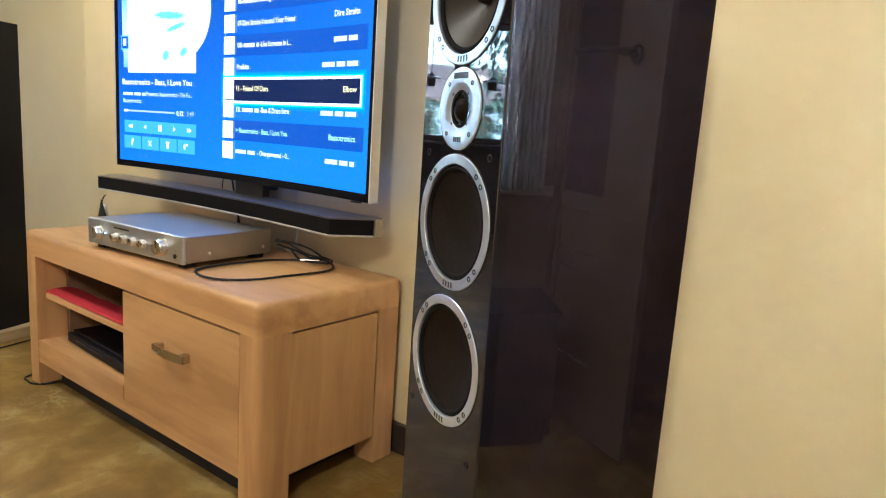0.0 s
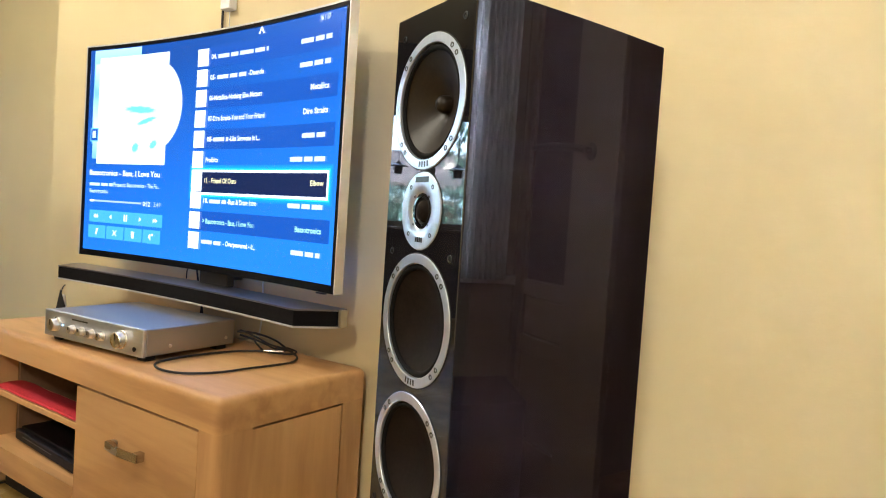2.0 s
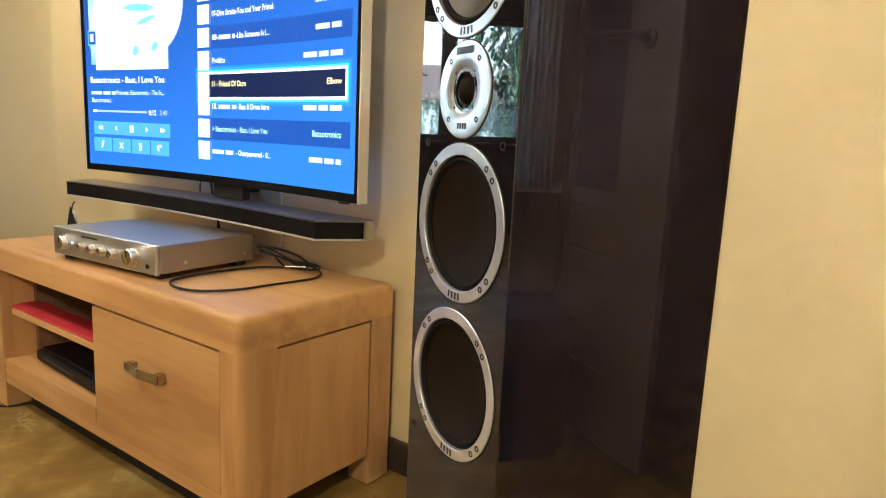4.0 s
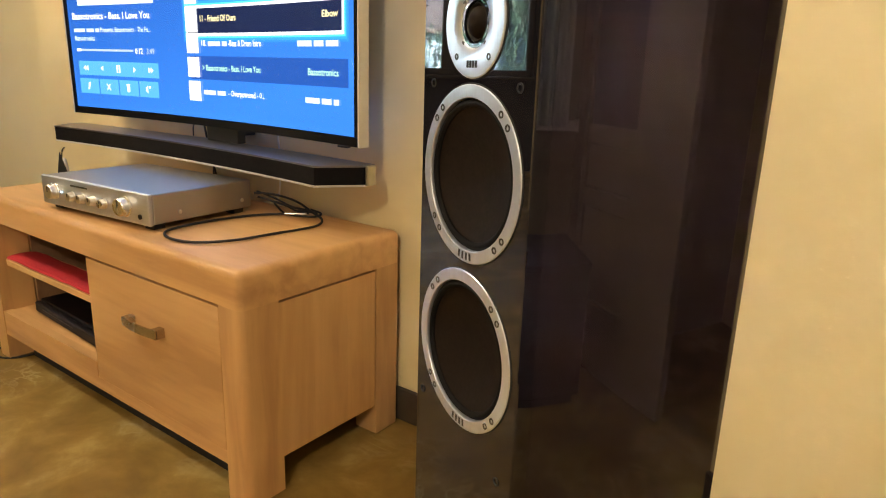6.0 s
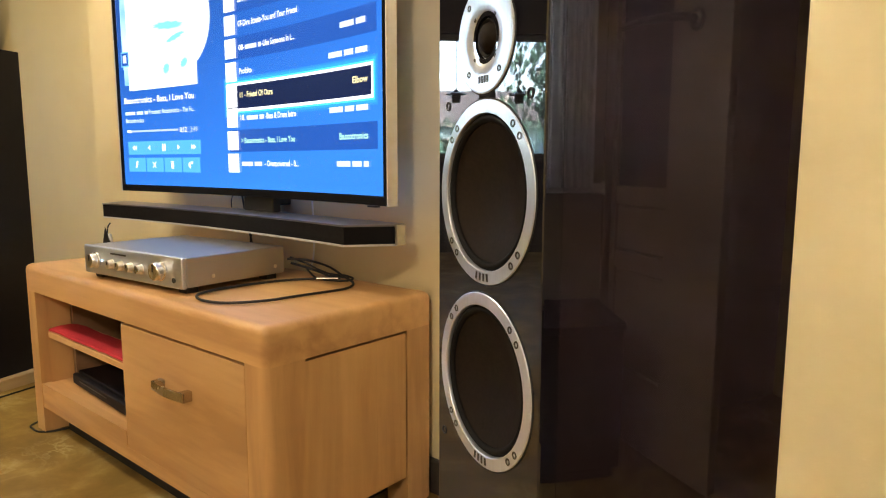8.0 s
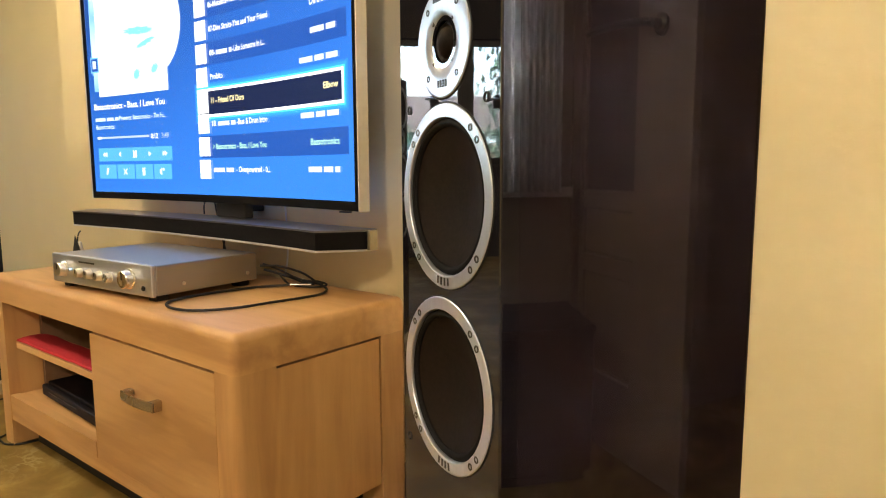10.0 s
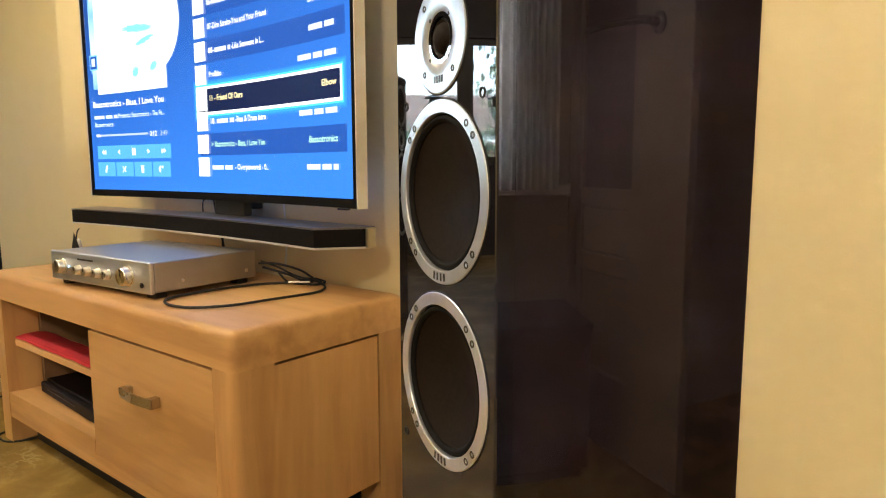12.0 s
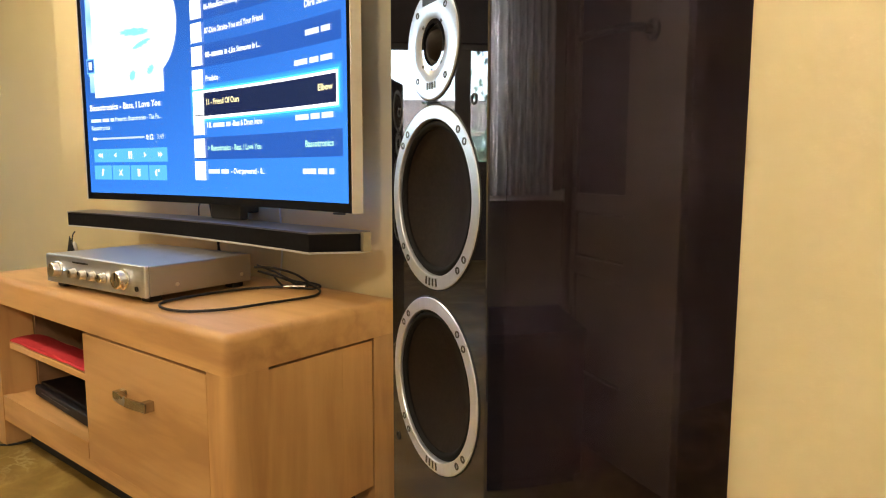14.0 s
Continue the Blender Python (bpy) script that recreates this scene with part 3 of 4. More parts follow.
def television():
    tv = thing("television", "large curved wall-mounted television showing a blue music menu", "television")
    part("back_shell", curved_slab(-0.56, 0.56, -0.30, 0.30, -0.024, -0.052), black_plastic, tv)
    part("rear_housing", box(TX - 0.28, TX + 0.28, TY + SAG + 0.055, TY + SAG + 0.083, TZ - 0.24, TZ + 0.12, 0.01), black_plastic, tv)
    part("wall_bracket", box(TX - 0.2, TX + 0.2, TY + SAG + 0.083, W - 0.002, TZ - 0.15, TZ + 0.1, 0.004), dark_steel, tv)
    # pale outer rim with the black bezel inside it
    for nm, s0, s1, z0, z1 in (("edge_trim", -HALF + 0.0042, HALF - 0.0042, 0.349, 0.3535),):
        part(nm, curved_slab(s0, s1, z0, z1, 0.004, -0.026, 24), pale_trim, tv, "pale silver rim")
    for s0, s1 in ((-HALF, -HALF + 0.004), (HALF - 0.004, HALF)):
        part("edge_trim", curved_slab(s0, s1, -0.3625, 0.3535, 0.004, -0.026, 1), pale_trim, tv, "pale silver rim")
    for s0, s1, z0, z1, n in ((-0.608, 0.608, -0.3620, -0.3415, 24), (-0.608, 0.608, 0.338, 0.3485, 24), (-0.608, -0.596, -0.3413, 0.3378, 1), (0.596, 0.608, -0.3413, 0.3378, 1)):
        part("bezel", curved_slab(s0, s1, z0, z1, 0.003, -0.022, n), gloss_plastic, tv)
    part("sensor", box(TX + 0.545, TX + 0.575, TY + 0.0, TY + 0.010, TZ - 0.3665, TZ - 0.3622, 0.001), black_plastic, tv)
    scr = part("screen", curved_slab(-0.5955, 0.5955, -0.3411, 0.3375, 0.0, -0.02, 32), screen_material(), tv, "lit blue menu screen", smooth=False)

    white, cyan, pale = glow("ui_white", (0.9, 0.95, 1.0), 1.0), glow("ui_cyan", (0.05, 0.55, 1.0), 1.25), glow("ui_pale", (0.62, 0.80, 1.0), 0.9)
    band, navy, teal = glow("ui_band", (0.010, 0.072, 0.34), 1.0), glow("ui_navy", (0.004, 0.012, 0.05), 1.0), glow("ui_button", (0.07, 0.36, 0.70), 1.0)
    grey, green, halo = glow("ui_grey", (0.40, 0.52, 0.70), 0.9), glow("ui_green", (0.42, 0.80, 0.62), 1.0), glow("ui_halo", (0.02, 0.26, 0.80), 1.15)
    yellow, lightblue, art = glow("ui_yellow", (0.95, 0.86, 0.45), 1.0), glow("ui_lightblue", (0.16, 0.48, 0.95), 1.0), glow("ui_art_cyan", (0.18, 0.70, 0.80), 1.0)
    dim_halo = glow("ui_dim_halo", (0.02, 0.20, 0.72), 1.05)
    card = glow("ui_card", (0.84, 0.94, 1.0), 0.92)
    far_cover, near_cover = sheen("ui_far_cover", (0.10, 0.36, 0.85), (0.42, 0.70, 1.0)), sheen("ui_near_cover", (0.16, 0.42, 0.85), (0.62, 0.84, 1.0))
    art_edge = glow("ui_art_edge", (0.55, 0.86, 0.93), 0.95)
    soft_white = glow("ui_soft_white", (0.72, 0.82, 1.0), 0.8)
    pink = glow("ui_art_grey", (0.62, 0.66, 0.72), 1.0)

    def patch(nm, s0, s1, z0, z1, mat, layer):
        off = 0.0006 * layer
        return part(nm, curved_slab(s0, s1, z0, z1, off, off - 0.0004), mat, scr)

    def words(nm, string, s, z, size, mat, width=None, right=False, layer=5):
        cu = bpy.data.curves.new("words", "FONT")
        cu.body, cu.size, cu.resolution_u, cu.offset = string, size * 0.97, 2, size * 0.018
        tmp = bpy.data.objects.new("words", cu)
        me = bpy.data.meshes.new_from_object(tmp)
        bpy.data.objects.remove(tmp)
        xs = [v.co.x for v in me.vertices]
        x0, x1 = min(xs), max(xs)
        k = width / (x1 - x0) if width else 1.0
        for v in me.vertices:
            u = (v.co.x - x0) * k
            u = s - (x1 - x0) * k + u if right else s + u
            v.co = on_screen(u, z + v.co.y, 0.0006 * layer)
        me.name = nm
        me.materials.append(mat)
        new(nm, me).parent = scr

    def bars(s0, s1, z, mat, height=0.0115, layer=5):
        """Writing that stays unread: a row of short word-long bars."""
        s, k = s0, 0
        mat = soft_white if mat is white else mat
        while s < s1 - 0.006:
            e = min(s1, s + (0.052, 0.034, 0.061, 0.043)[k % 4])
            patch("word_bar", s, e, z, z + height, mat, layer)
            s, k = e + 0.008, k + 1

    top, pitch = 0.3035, 0.0608
    for i in range(10):
        z1 = top - pitch * i
        if i % 2 == 0 and i != 6:
            patch("row_band", -0.045, 0.575, z1 - pitch + 0.002, z1, band, 1)
        patch("row_icon", -0.046 - 0.0006 * i, 0.005 - 0.0006 * i, z1 - (0.0615 if i == 6 else 0.054), z1 - (0.0 if i == 6 else 0.003), white, 6)
    # selected row with its glowing rim
    patch("selection_glow", -0.064, 0.578, -0.149, -0.044, dim_halo, 1.4)
    patch("selection_glow", -0.059, 0.573, -0.144, -0.049, halo, 1.8)
    patch("selection_glow", -0.053, 0.567, -0.138, -0.055, cyan, 2.2)
    patch("selection_rim", -0.049, 0.563, -0.134, -0.059, white, 2.8)
    patch("selection_fill", -0.044, 0.556, -0.1265, -0.066, navy, 3.6)
    base = [top - pitch * i - 0.036 for i in range(10)]
    words("list_text", "04.", 0.018, base[0], 0.0215, white)
    bars(0.05, 0.28, base[0], white)
    bars(0.42, 0.545, base[0], white, 0.0125)
    words("list_text", "05-", 0.017, base[1], 0.0215, white)
    bars(0.05, 0.185, base[1], white)
    words("list_text", "-Duende", 0.195, base[1], 0.0215, white, 0.07)
    bars(0.42, 0.545, base[1], white, 0.0125)
    words("list_text", "06-Metallica-Nothing Else Matters", 0.017, base[2], 0.0215, white, 0.245)
    words("list_text", "Metallica", 0.545, base[2], 0.022, white, 0.075, True)
    words("list_text", "07-Dire Straits-You and Your Friend", 0.016, base[3], 0.0215, white, 0.262)
    words("list_text", "Dire Straits", 0.545, base[3], 0.022, white, 0.10, True)
    words("list_text", "08-", 0.016, base[4], 0.0215, white)
    bars(0.046, 0.118, base[4], white)
    words("list_text", "-Like Someone In L...", 0.122, base[4], 0.0215, white, 0.142)
    bars(0.445, 0.545, base[4], white, 0.0125)
    words("list_text", "Proibito", 0.015, base[5], 0.0215, white, 0.058)
    bars(0.40, 0.545, base[5], white, 0.0125)
    words("list_text", "11 - Friend Of Ours", 0.014, base[6] - 0.001, 0.022, yellow, 0.15)
    words("list_text", "Elbow", 0.545, base[6] - 0.001, 0.0205, yellow, 0.055, True)
    words("list_text", "18.", 0.014, base[7], 0.0215, white)
    bars(0.042, 0.122, base[7], white)
    words("list_text", "-Bass & Drum Intro", 0.128, base[7], 0.0215, white, 0.135)
    bars(0.40, 0.545, base[7], white, 0.0125)
    words("list_text", "> Bassotronics - Bass, I Love You", 0.013, base[8], 0.0215, green, 0.242)
    words("list_text", "Bassotronics", 0.545, base[8], 0.022, green, 0.108, True)
    bars(0.012, 0.110, base[9], white)
    words("list_text", "- Overpowered - 0...", 0.118, base[9], 0.0215, white, 0.15)
    bars(0.425, 0.545, base[9], white, 0.0125)
    words("page_text", "16 / 17", 0.535, 0.317, 0.02, white, 0.04, True)
    words("arrow", "^", 0.232, 0.305, 0.045, white, 0.028)
    # cover stack and disc
    patch("cover", -0.573, -0.335, 0.02, 0.336, far_cover, 1)
    patch("cover", -0.567, -0.315, -0.03, 0.290, near_cover, 1.8)
    patch("cover", -0.543, -0.191, -0.047, 0.309, card, 3)
    bm = bmesh.new()
    cols = []
    for i in range(41):
        c, s = -math.cos(math.pi * i / 40), math.sin(math.pi * i / 40)
        cols.append([bm.verts.new(on_screen(-0.262 + 0.145 * c, 0.142 + k * 0.145 * s, 0.0015)) for k in (-1, 1)])
    for p, q in zip(cols, cols[1:]):
        bm.faces.new((p[0], q[0], q[1], p[1]))
    bmesh.ops.remove_doubles(bm, verts=bm.verts, dist=1e-6)
    part("disc", bm, card, scr)

    def smudge(s, z, a, b, slope, mat, layer):
        """A soft-edged daub on the cover picture."""
        bm = bmesh.new()
        ring = []
        for q in range(20):
            c, d = math.cos(math.pi * q / 10), math.sin(math.pi * q / 10)
            k = 1.0 + 0.16 * math.sin(3 * q + 40 * s)
            ring.append(bm.verts.new(on_screen(s + a * c * k, z + b * d * k + slope * a * c, 0.0006 * layer)))
        bm.faces.new(ring)
        part("cover_art", bm, mat, scr)

    for s0, z0, a, b, slope in ((-0.325, 0.131, 0.070, 0.010, -0.06), (-0.292, 0.094, 0.042, 0.007, 0.22), (-0.343, 0.008, 0.015, 0.013, 0.2), (-0.252, 0.018, 0.016, 0.011, 0.3)):
        smudge(s0, z0, a * 1.25, b * 1.45, slope, art_edge, 4)
        smudge(s0, z0, a, b, slope, art, 4.8)
    smudge(-0.492, 0.135, 0.042, 0.008, 0.05, pink, 4)
    patch("badge", -0.577, -0.537, 0.028, 0.074, lightblue, 4)
    patch("badge", -0.573, -0.541, 0.032, 0.070, band, 4.6)
    patch("badge", -0.566, -0.549, 0.040, 0.064, pale, 5.2)
    words("title_text", "Bassotronics - Bass, I Love You", -0.572, -0.086, 0.027, white, 0.362)
    bars(-0.570, -0.45, -0.122, pale, 0.010)
    words("subtitle_text", "Presents: Bassotronics - The Fu...", -0.445, -0.122, 0.02, pale, 0.235)
    words("subtitle_text", "Bassotronics", -0.569, -0.146, 0.02, pale, 0.095)
    patch("progress_track", -0.567, -0.301, -0.176, -0.170, grey, 2)
    patch("progress_mark", -0.567, -0.548, -0.177, -0.169, white, 3)
    words("time_text", "0:12", -0.289, -0.181, 0.022, white, 0.036)
    words("time_text", "3:49", -0.235, -0.181, 0.022, grey, 0.036)
    for k in range(5):
        patch("button", -0.567 + 0.0756 * k, -0.567 + 0.0756 * k + 0.0748, -0.246, -0.205, teal, 2)
    for k in range(4):
        patch("button", -0.569 + 0.0945 * k, -0.569 + 0.0945 * k + 0.089, -0.300, -0.256, teal, 2)
    for k in range(5):
        c = -0.529 + 0.0756 * k
        if k == 2:
            patch("symbol", c - 0.008, c - 0.002, -0.236, -0.214, white, 4)
            patch("symbol", c + 0.003, c + 0.009, -0.236, -0.214, white, 4)
        else:
            bm = bmesh.new()
            d = -1 if k < 2 else 1
            for o in (0.0, 0.011) if k in (0, 4) else (0.004,):
                bm.faces.new([bm.verts.new(on_screen(c + d * (x - 0.008) + d * o, -0.225 + z, 0.0026)) for x, z in ((0, -0.008), (0.012, 0), (0, 0.008))])
            part("symbol", bm, white, scr)
    shapes = [[((-0.006, -0.010), (0.001, -0.010), (0.009, 0.011), (-0.001, 0.011))],
              [((-0.011, -0.009), (-0.006, -0.009), (0.011, 0.009), (0.006, 0.009)), ((-0.011, 0.009), (-0.006, 0.009), (0.011, -0.009), (0.006, -0.009))],
              [((-0.006, -0.011), (0.006, -0.011), (0.007, 0.006), (-0.007, 0.006)), ((-0.009, 0.008), (0.009, 0.008), (0.009, 0.011), (-0.009, 0.011))],
              [((-0.012, -0.004), (-0.002, -0.011), (-0.002, 0.011), (-0.012, 0.004)), ((0.003, 0.003), (0.011, 0.003), (0.011, 0.010), (0.003, 0.010))]]
    for k, quads in enumerate(shapes):
        bm = bmesh.new()
        for q, quad in enumerate(quads):
            bm.faces.new([bm.verts.new(on_screen(-0.525 + 0.0945 * k + x, -0.278 + z, 0.0026 + 0.0002 * q)) for x, z in quad])
        part("symbol", bm, white, scr)
    return tv


television()


# ---- soundbar on its bracket under the television ----
def soundbar():
    sb = thing("soundbar", "slim curved black soundbar with a grey metal top", "soundbar")
    cx, hw = -0.6545, 0.5805

    def outline(inset):
        pts = []
        for i in range(25):
            u = -1 + 2 * i / 24
            pts.append((cx + u * (hw - inset * 0.4), 0.256 + 0.034 * (1 - u * u) + inset))
        pts += [(cx + hw + 0.066 - inset, 0.338 + inset * 0.2), (cx + hw + 0.066 - inset, 0.372), (cx, 0.41), (cx - hw - 0.066 + inset, 0.372), (cx - hw - 0.066 + inset, 0.338 + inset * 0.2)]
        return pts

    part("grille", extrude_plan(outline(0.0), 0.6195, 0.657), grille_cloth, sb, "black cloth grille")
    part("top_plate", extrude_plan(outline(-0.0015), 0.6575, 0.6615, 0.001, 1), bar_top, sb, "dark silver metal top plate")
    part("base_plate", extrude_plan(outline(-0.001), 0.615, 0.619, 0.001, 1), pale_trim, sb, "pale lower rim")
    for s in (1, -1):
        x = cx + s * (hw + 0.067)
        part("end_cap", box(min(x, x + s * 0.010), max(x, x + s * 0.010), 0.342, 0.366, 0.617, 0.660, 0.002), steel, sb)
    part("bracket", box(-0.618, -0.485, 0.374, 0.40, 0.662, 0.722, 0.004), black_plastic, sb, "black bracket")
    part("bracket_arm", box(-0.585, -0.545, 0.401, W - 0.001, 0.675, 0.70, 0.003), black_plastic, sb)
    return sb


soundbar()


# ---- amplifier ----
def amplifier():
    a = thing("amplifier", "silver stereo amplifier with pale gold knobs on the cabinet", "amplifier", pose(-0.378, 0.058, 0.5, 0, 0, 4.3))
    w, d = 0.428, 0.285
    part("case", box(-w, 0, 0.008, d, 0.015, 0.0835, 0.004, 3), amp_metal, a, "brushed silver metal case")
    part("front_panel", box(-w - 0.001, 0.001, -0.004, 0.0075, 0.013, 0.085, 0.005, 3), amp_front, a, "pale silver front panel")
    for x in (-w + 0.03, -0.03):
        for y in (0.03, d - 0.03):
            part("foot", box(x - 0.016, x + 0.016, y - 0.016, y + 0.016, 0.0, 0.0148, 0.004), rubber, a)

    def knob(x, z, r, deep):
        k = part("knob", lathe([(0, 0), (r * 1.12, 0), (r * 1.12, 0.003), (r, 0.004), (r * 0.96, deep - 0.002), (r * 0.88, deep), (0, deep)], 32, m=pose(x, -0.0045, z)), knob_metal, a, "pale gold turned knob", smooth=False)
        part("mark", box(x - 0.001, x + 0.001, -0.0055 - deep, -0.0046 - deep, z, z + r * 0.8), black_plastic, k)

    knob(-w + 0.058, 0.049, 0.018, 0.018)
    for k in range(4):
        knob(-w + 0.136 + 0.043 * k, 0.045, 0.0110, 0.014)
    knob(-0.082, 0.049, 0.021, 0.020)
    part("lamp", lathe([(0.0032, 0), (0.0028, 0.002), (0, 0.003)], 12, m=pose(-w + 0.088, -0.0046, 0.050)), glow("small_lamp", (0.5, 0.8, 1.0), 1.2), a)
    part("socket", lathe([(0.006, 0), (0.006, 0.002), (0.003, 0.002), (0.003, 0.0005), (0, 0.0005)], 16, m=pose(-0.030, -0.0046, 0.032)), black_plastic, a)
    part("lettering", box(-w + 0.13, -w + 0.20, -0.0052, -0.0046, 0.069, 0.073), dark_steel, a)
    for y in (0.075, d - 0.03):
        part("screw", lathe([(0.005, 0), (0.0045, 0.002), (0.002, 0.003), (0, 0.003)], 14, m=pose(0.0, y, 0.035, 0, 0, 90)), knob_metal, a)
    return a


amplifier()

# cable that loops over the cabinet's top, with its metal plug
lead = thing("audio_cable", "black audio cable looped on the cabinet top with a metal plug", "cable")
part("cord", tube([(-0.304, 0.368, 0.506), (-0.345, 0.315, 0.505), (-0.368, 0.238, 0.5045), (-0.372, 0.150, 0.5045), (-0.355, 0.080, 0.5045), (-0.304, 0.050, 0.5045), (-0.244, 0.055, 0.5045),
                   (-0.207, 0.084, 0.5045), (-0.180, 0.139, 0.5045), (-0.170, 0.211, 0.5045), (-0.158, 0.285, 0.5045), (-0.158, 0.341, 0.5045), (-0.192, 0.388, 0.506),
                   (-0.255, 0.412, 0.512), (-0.315, 0.415, 0.530), (-0.365, 0.385, 0.545), (-0.40, 0.352, 0.548)], 0.0030), rubber, lead, smooth=True)
part("plug", tube([(-0.304, 0.368, 0.506), (-0.285, 0.385, 0.506), (-0.262, 0.402, 0.506)], 0.0040), nickel, lead, "dull metal plug")
tangle = thing("power_cable", "tangle of thin black power cable behind the amplifier", "cable")
part("cord", tube([(-0.40, 0.36, 0.552), (-0.37, 0.39, 0.535), (-0.33, 0.405, 0.518), (-0.29, 0.425, 0.506), (-0.26, 0.435, 0.5035), (-0.30, 0.445, 0.5035), (-0.36, 0.430, 0.508),
                   (-0.385, 0.405, 0.520), (-0.35, 0.385, 0.514), (-0.31, 0.375, 0.505), (-0.27, 0.385, 0.5035), (-0.235, 0.405, 0.5035), (-0.25, 0.44, 0.5035), (-0.30, 0.452, 0.505)], 0.0026), rubber, tangle, smooth=True)
part("cord", tube([(-0.41, 0.37, 0.535), (-0.385, 0.40, 0.522), (-0.35, 0.42, 0.510), (-0.31, 0.41, 0.507), (-0.275, 0.42, 0.5035)], 0.0030), rubber, tangle, smooth=True)
cords = thing("hanging_cables", "two thin black cables hanging behind the soundbar", "cable")
for x0, x1 in ((-0.735, -0.700), (-0.690, -0.712)):
    part("cord", tube([(x0, 0.445, 0.70), (x0 * 0.6 + x1 * 0.4, 0.450, 0.62), (x1, 0.452, 0.545), (x1 + 0.01, 0.44, 0.5045)], 0.003), rubber, cords, smooth=True)
wcord = thing("white_cable", "thin white cable running down the wall", "cable")
part("cord", tube([(-0.447, 0.474, 0.70), (-0.441, 0.474, 0.60), (-0.446, 0.474, 0.54), (-0.452, 0.470, 0.5045)], 0.0025), white_plastic, wcord, smooth=True)
wire = thing("wire_loop", "thin black wire loop above the soundbar bracket", "cable")
part("cord", tube([(-0.72, 0.40, 0.664), (-0.715, 0.398, 0.690), (-0.70, 0.398, 0.705), (-0.68, 0.40, 0.708)], 0.002), rubber, wire, smooth=True)
# socket box and cord above the television
sock = thing("wall_socket_box", "small white wall box with a black cord above the television", "socket")
part("body", box(-0.690, -0.645, W - 0.03, W, 1.515, 1.56, 0.004), white_plastic, sock)
part("cord", tube([(-0.705, W - 0.008, 1.80), (-0.704, W - 0.008, 1.6), (-0.705, W - 0.008, 1.30)], 0.004), rubber, sock)
part("thin_cord", tube([(-0.665, W - 0.012, 1.514), (-0.664, W - 0.010, 1.45), (-0.664, W - 0.010, 1.36)], 0.0015), white_plastic, sock)

# things in the cabinet's open bay
cloth = bmesh.new()
rows = []
for i in range(37):
    x = -1.096 + 0.513 * i / 36
    w = 0.004 * noise.noise(Vector((x * 17, 0.3, 3)))
    rows.append([cloth.verts.new((x, y + w, z + (0.0035 * noise.noise(Vector((x * 13, y * 13, 7))) if z > 0.31 else 0))) for y, z in
                 ((0.106, 0.3066), (0.030, 0.3066), (0.024, 0.310), (0.027, 0.315), (0.042, 0.3185), (0.06, 0.3195), (0.085, 0.3175), (0.105, 0.3125))])
for a, b in zip(rows, rows[1:]):
    for k in range(8):
        cloth.faces.new((a[k], b[k], b[(k + 1) % 8], a[(k + 1) % 8]))
cloth.faces.new(rows[0])
cloth.faces.new(list(reversed(rows[-1])))
tagged(part("folded_cloth", cloth, red_cloth, smooth=True), "folded red cloth lying over the cabinet shelf", "cloth")

player = thing("disc_player", "flat black disc player on the cabinet's lower board", "player", pose(-0.83, 0.05, 0.1505, 0, 0, -3))
part("case", box(-0.205, 0.232, 0.012, 0.26, 0.006, 0.041, 0.004), matte_black, player)
part("front_panel", box(-0.206, 0.233, -0.004, 0.0115, 0.005, 0.035, 0.005, 3), matte_black, player)
part("tray_lip", box(-0.15, 0.05, -0.0055, -0.0042, 0.022, 0.024), dark_steel, player)
part("lettering", box(0.200, 0.220, -0.0052, -0.0042, 0.012, 0.017), white_plastic, player)
for x in (-0.18, 0.21):
    part("foot", box(x - 0.012, x + 0.012, 0.03, 0.055, 0.0, 0.0058, 0.001), rubber, player)

# loudspeaker lead along the plinth and under the cabinet's foot
slead = thing("speaker_lead", "thin black loudspeaker lead lying on the floor", "cable")
part("cord", tube([(-1.47, -0.30, 0.003), (-1.512, -0.14, 0.003), (-1.548, 0.0, 0.003), (-1.585, 0.14, 0.003), (-1.63, 0.30, 0.003), (-1.66, 0.44, 0.003)], 0.003), rubber, slead, smooth=True)
flead = thing("floor_lead", "short black lead by the cabinet's foot", "cable")
part("cord", tube([(-1.235, 0.06, 0.003), (-1.205, -0.006, 0.003), (-1.17, -0.014, 0.003), (-1.13, -0.010, 0.003), (-1.10, 0.03, 0.003), (-1.09, 0.12, 0.003)], 0.003), rubber, flead, smooth=True)

# small ornament at the back of the cabinet's top
orn = thing("ornament", "small white and black ornament on the cabinet top", "ornament")
part("body", lathe([(0.0, 0), (0.016, 0.0), (0.018, 0.012), (0.014, 0.05), (0.009, 0.075), (0.0, 0.082)], 20, m=pose(-1.150, 0.235, 0.5, -90) @ Matrix.Diagonal((0.65, 0.9, 0.65, 1.0))), white_plastic, orn, smooth=True)
bm = bmesh.new()
tri = [(-1.112, 0.188, 0.5), (-1.045, 0.205, 0.5), (-1.105, 0.232, 0.5), (-1.110, 0.205, 0.600)]
v = [bm.verts.new(p) for p in tri]
for f in ((0, 1, 2), (0, 1, 3), (1, 2, 3), (2, 0, 3)):
    bm.faces.new([v[i] for i in f])
bmesh.ops.bevel(bm, geom=bm.edges[:], offset=0.0012, segments=2, affect="EDGES")
part("wedge", bm, black_plastic, orn, "black pointed wedge")
part("stem", tube([(-1.165, 0.235, 0.5), (-1.168, 0.235, 0.56), (-1.158, 0.235, 0.592), (-1.142, 0.235, 0.604)], 0.002), black_plastic, orn)


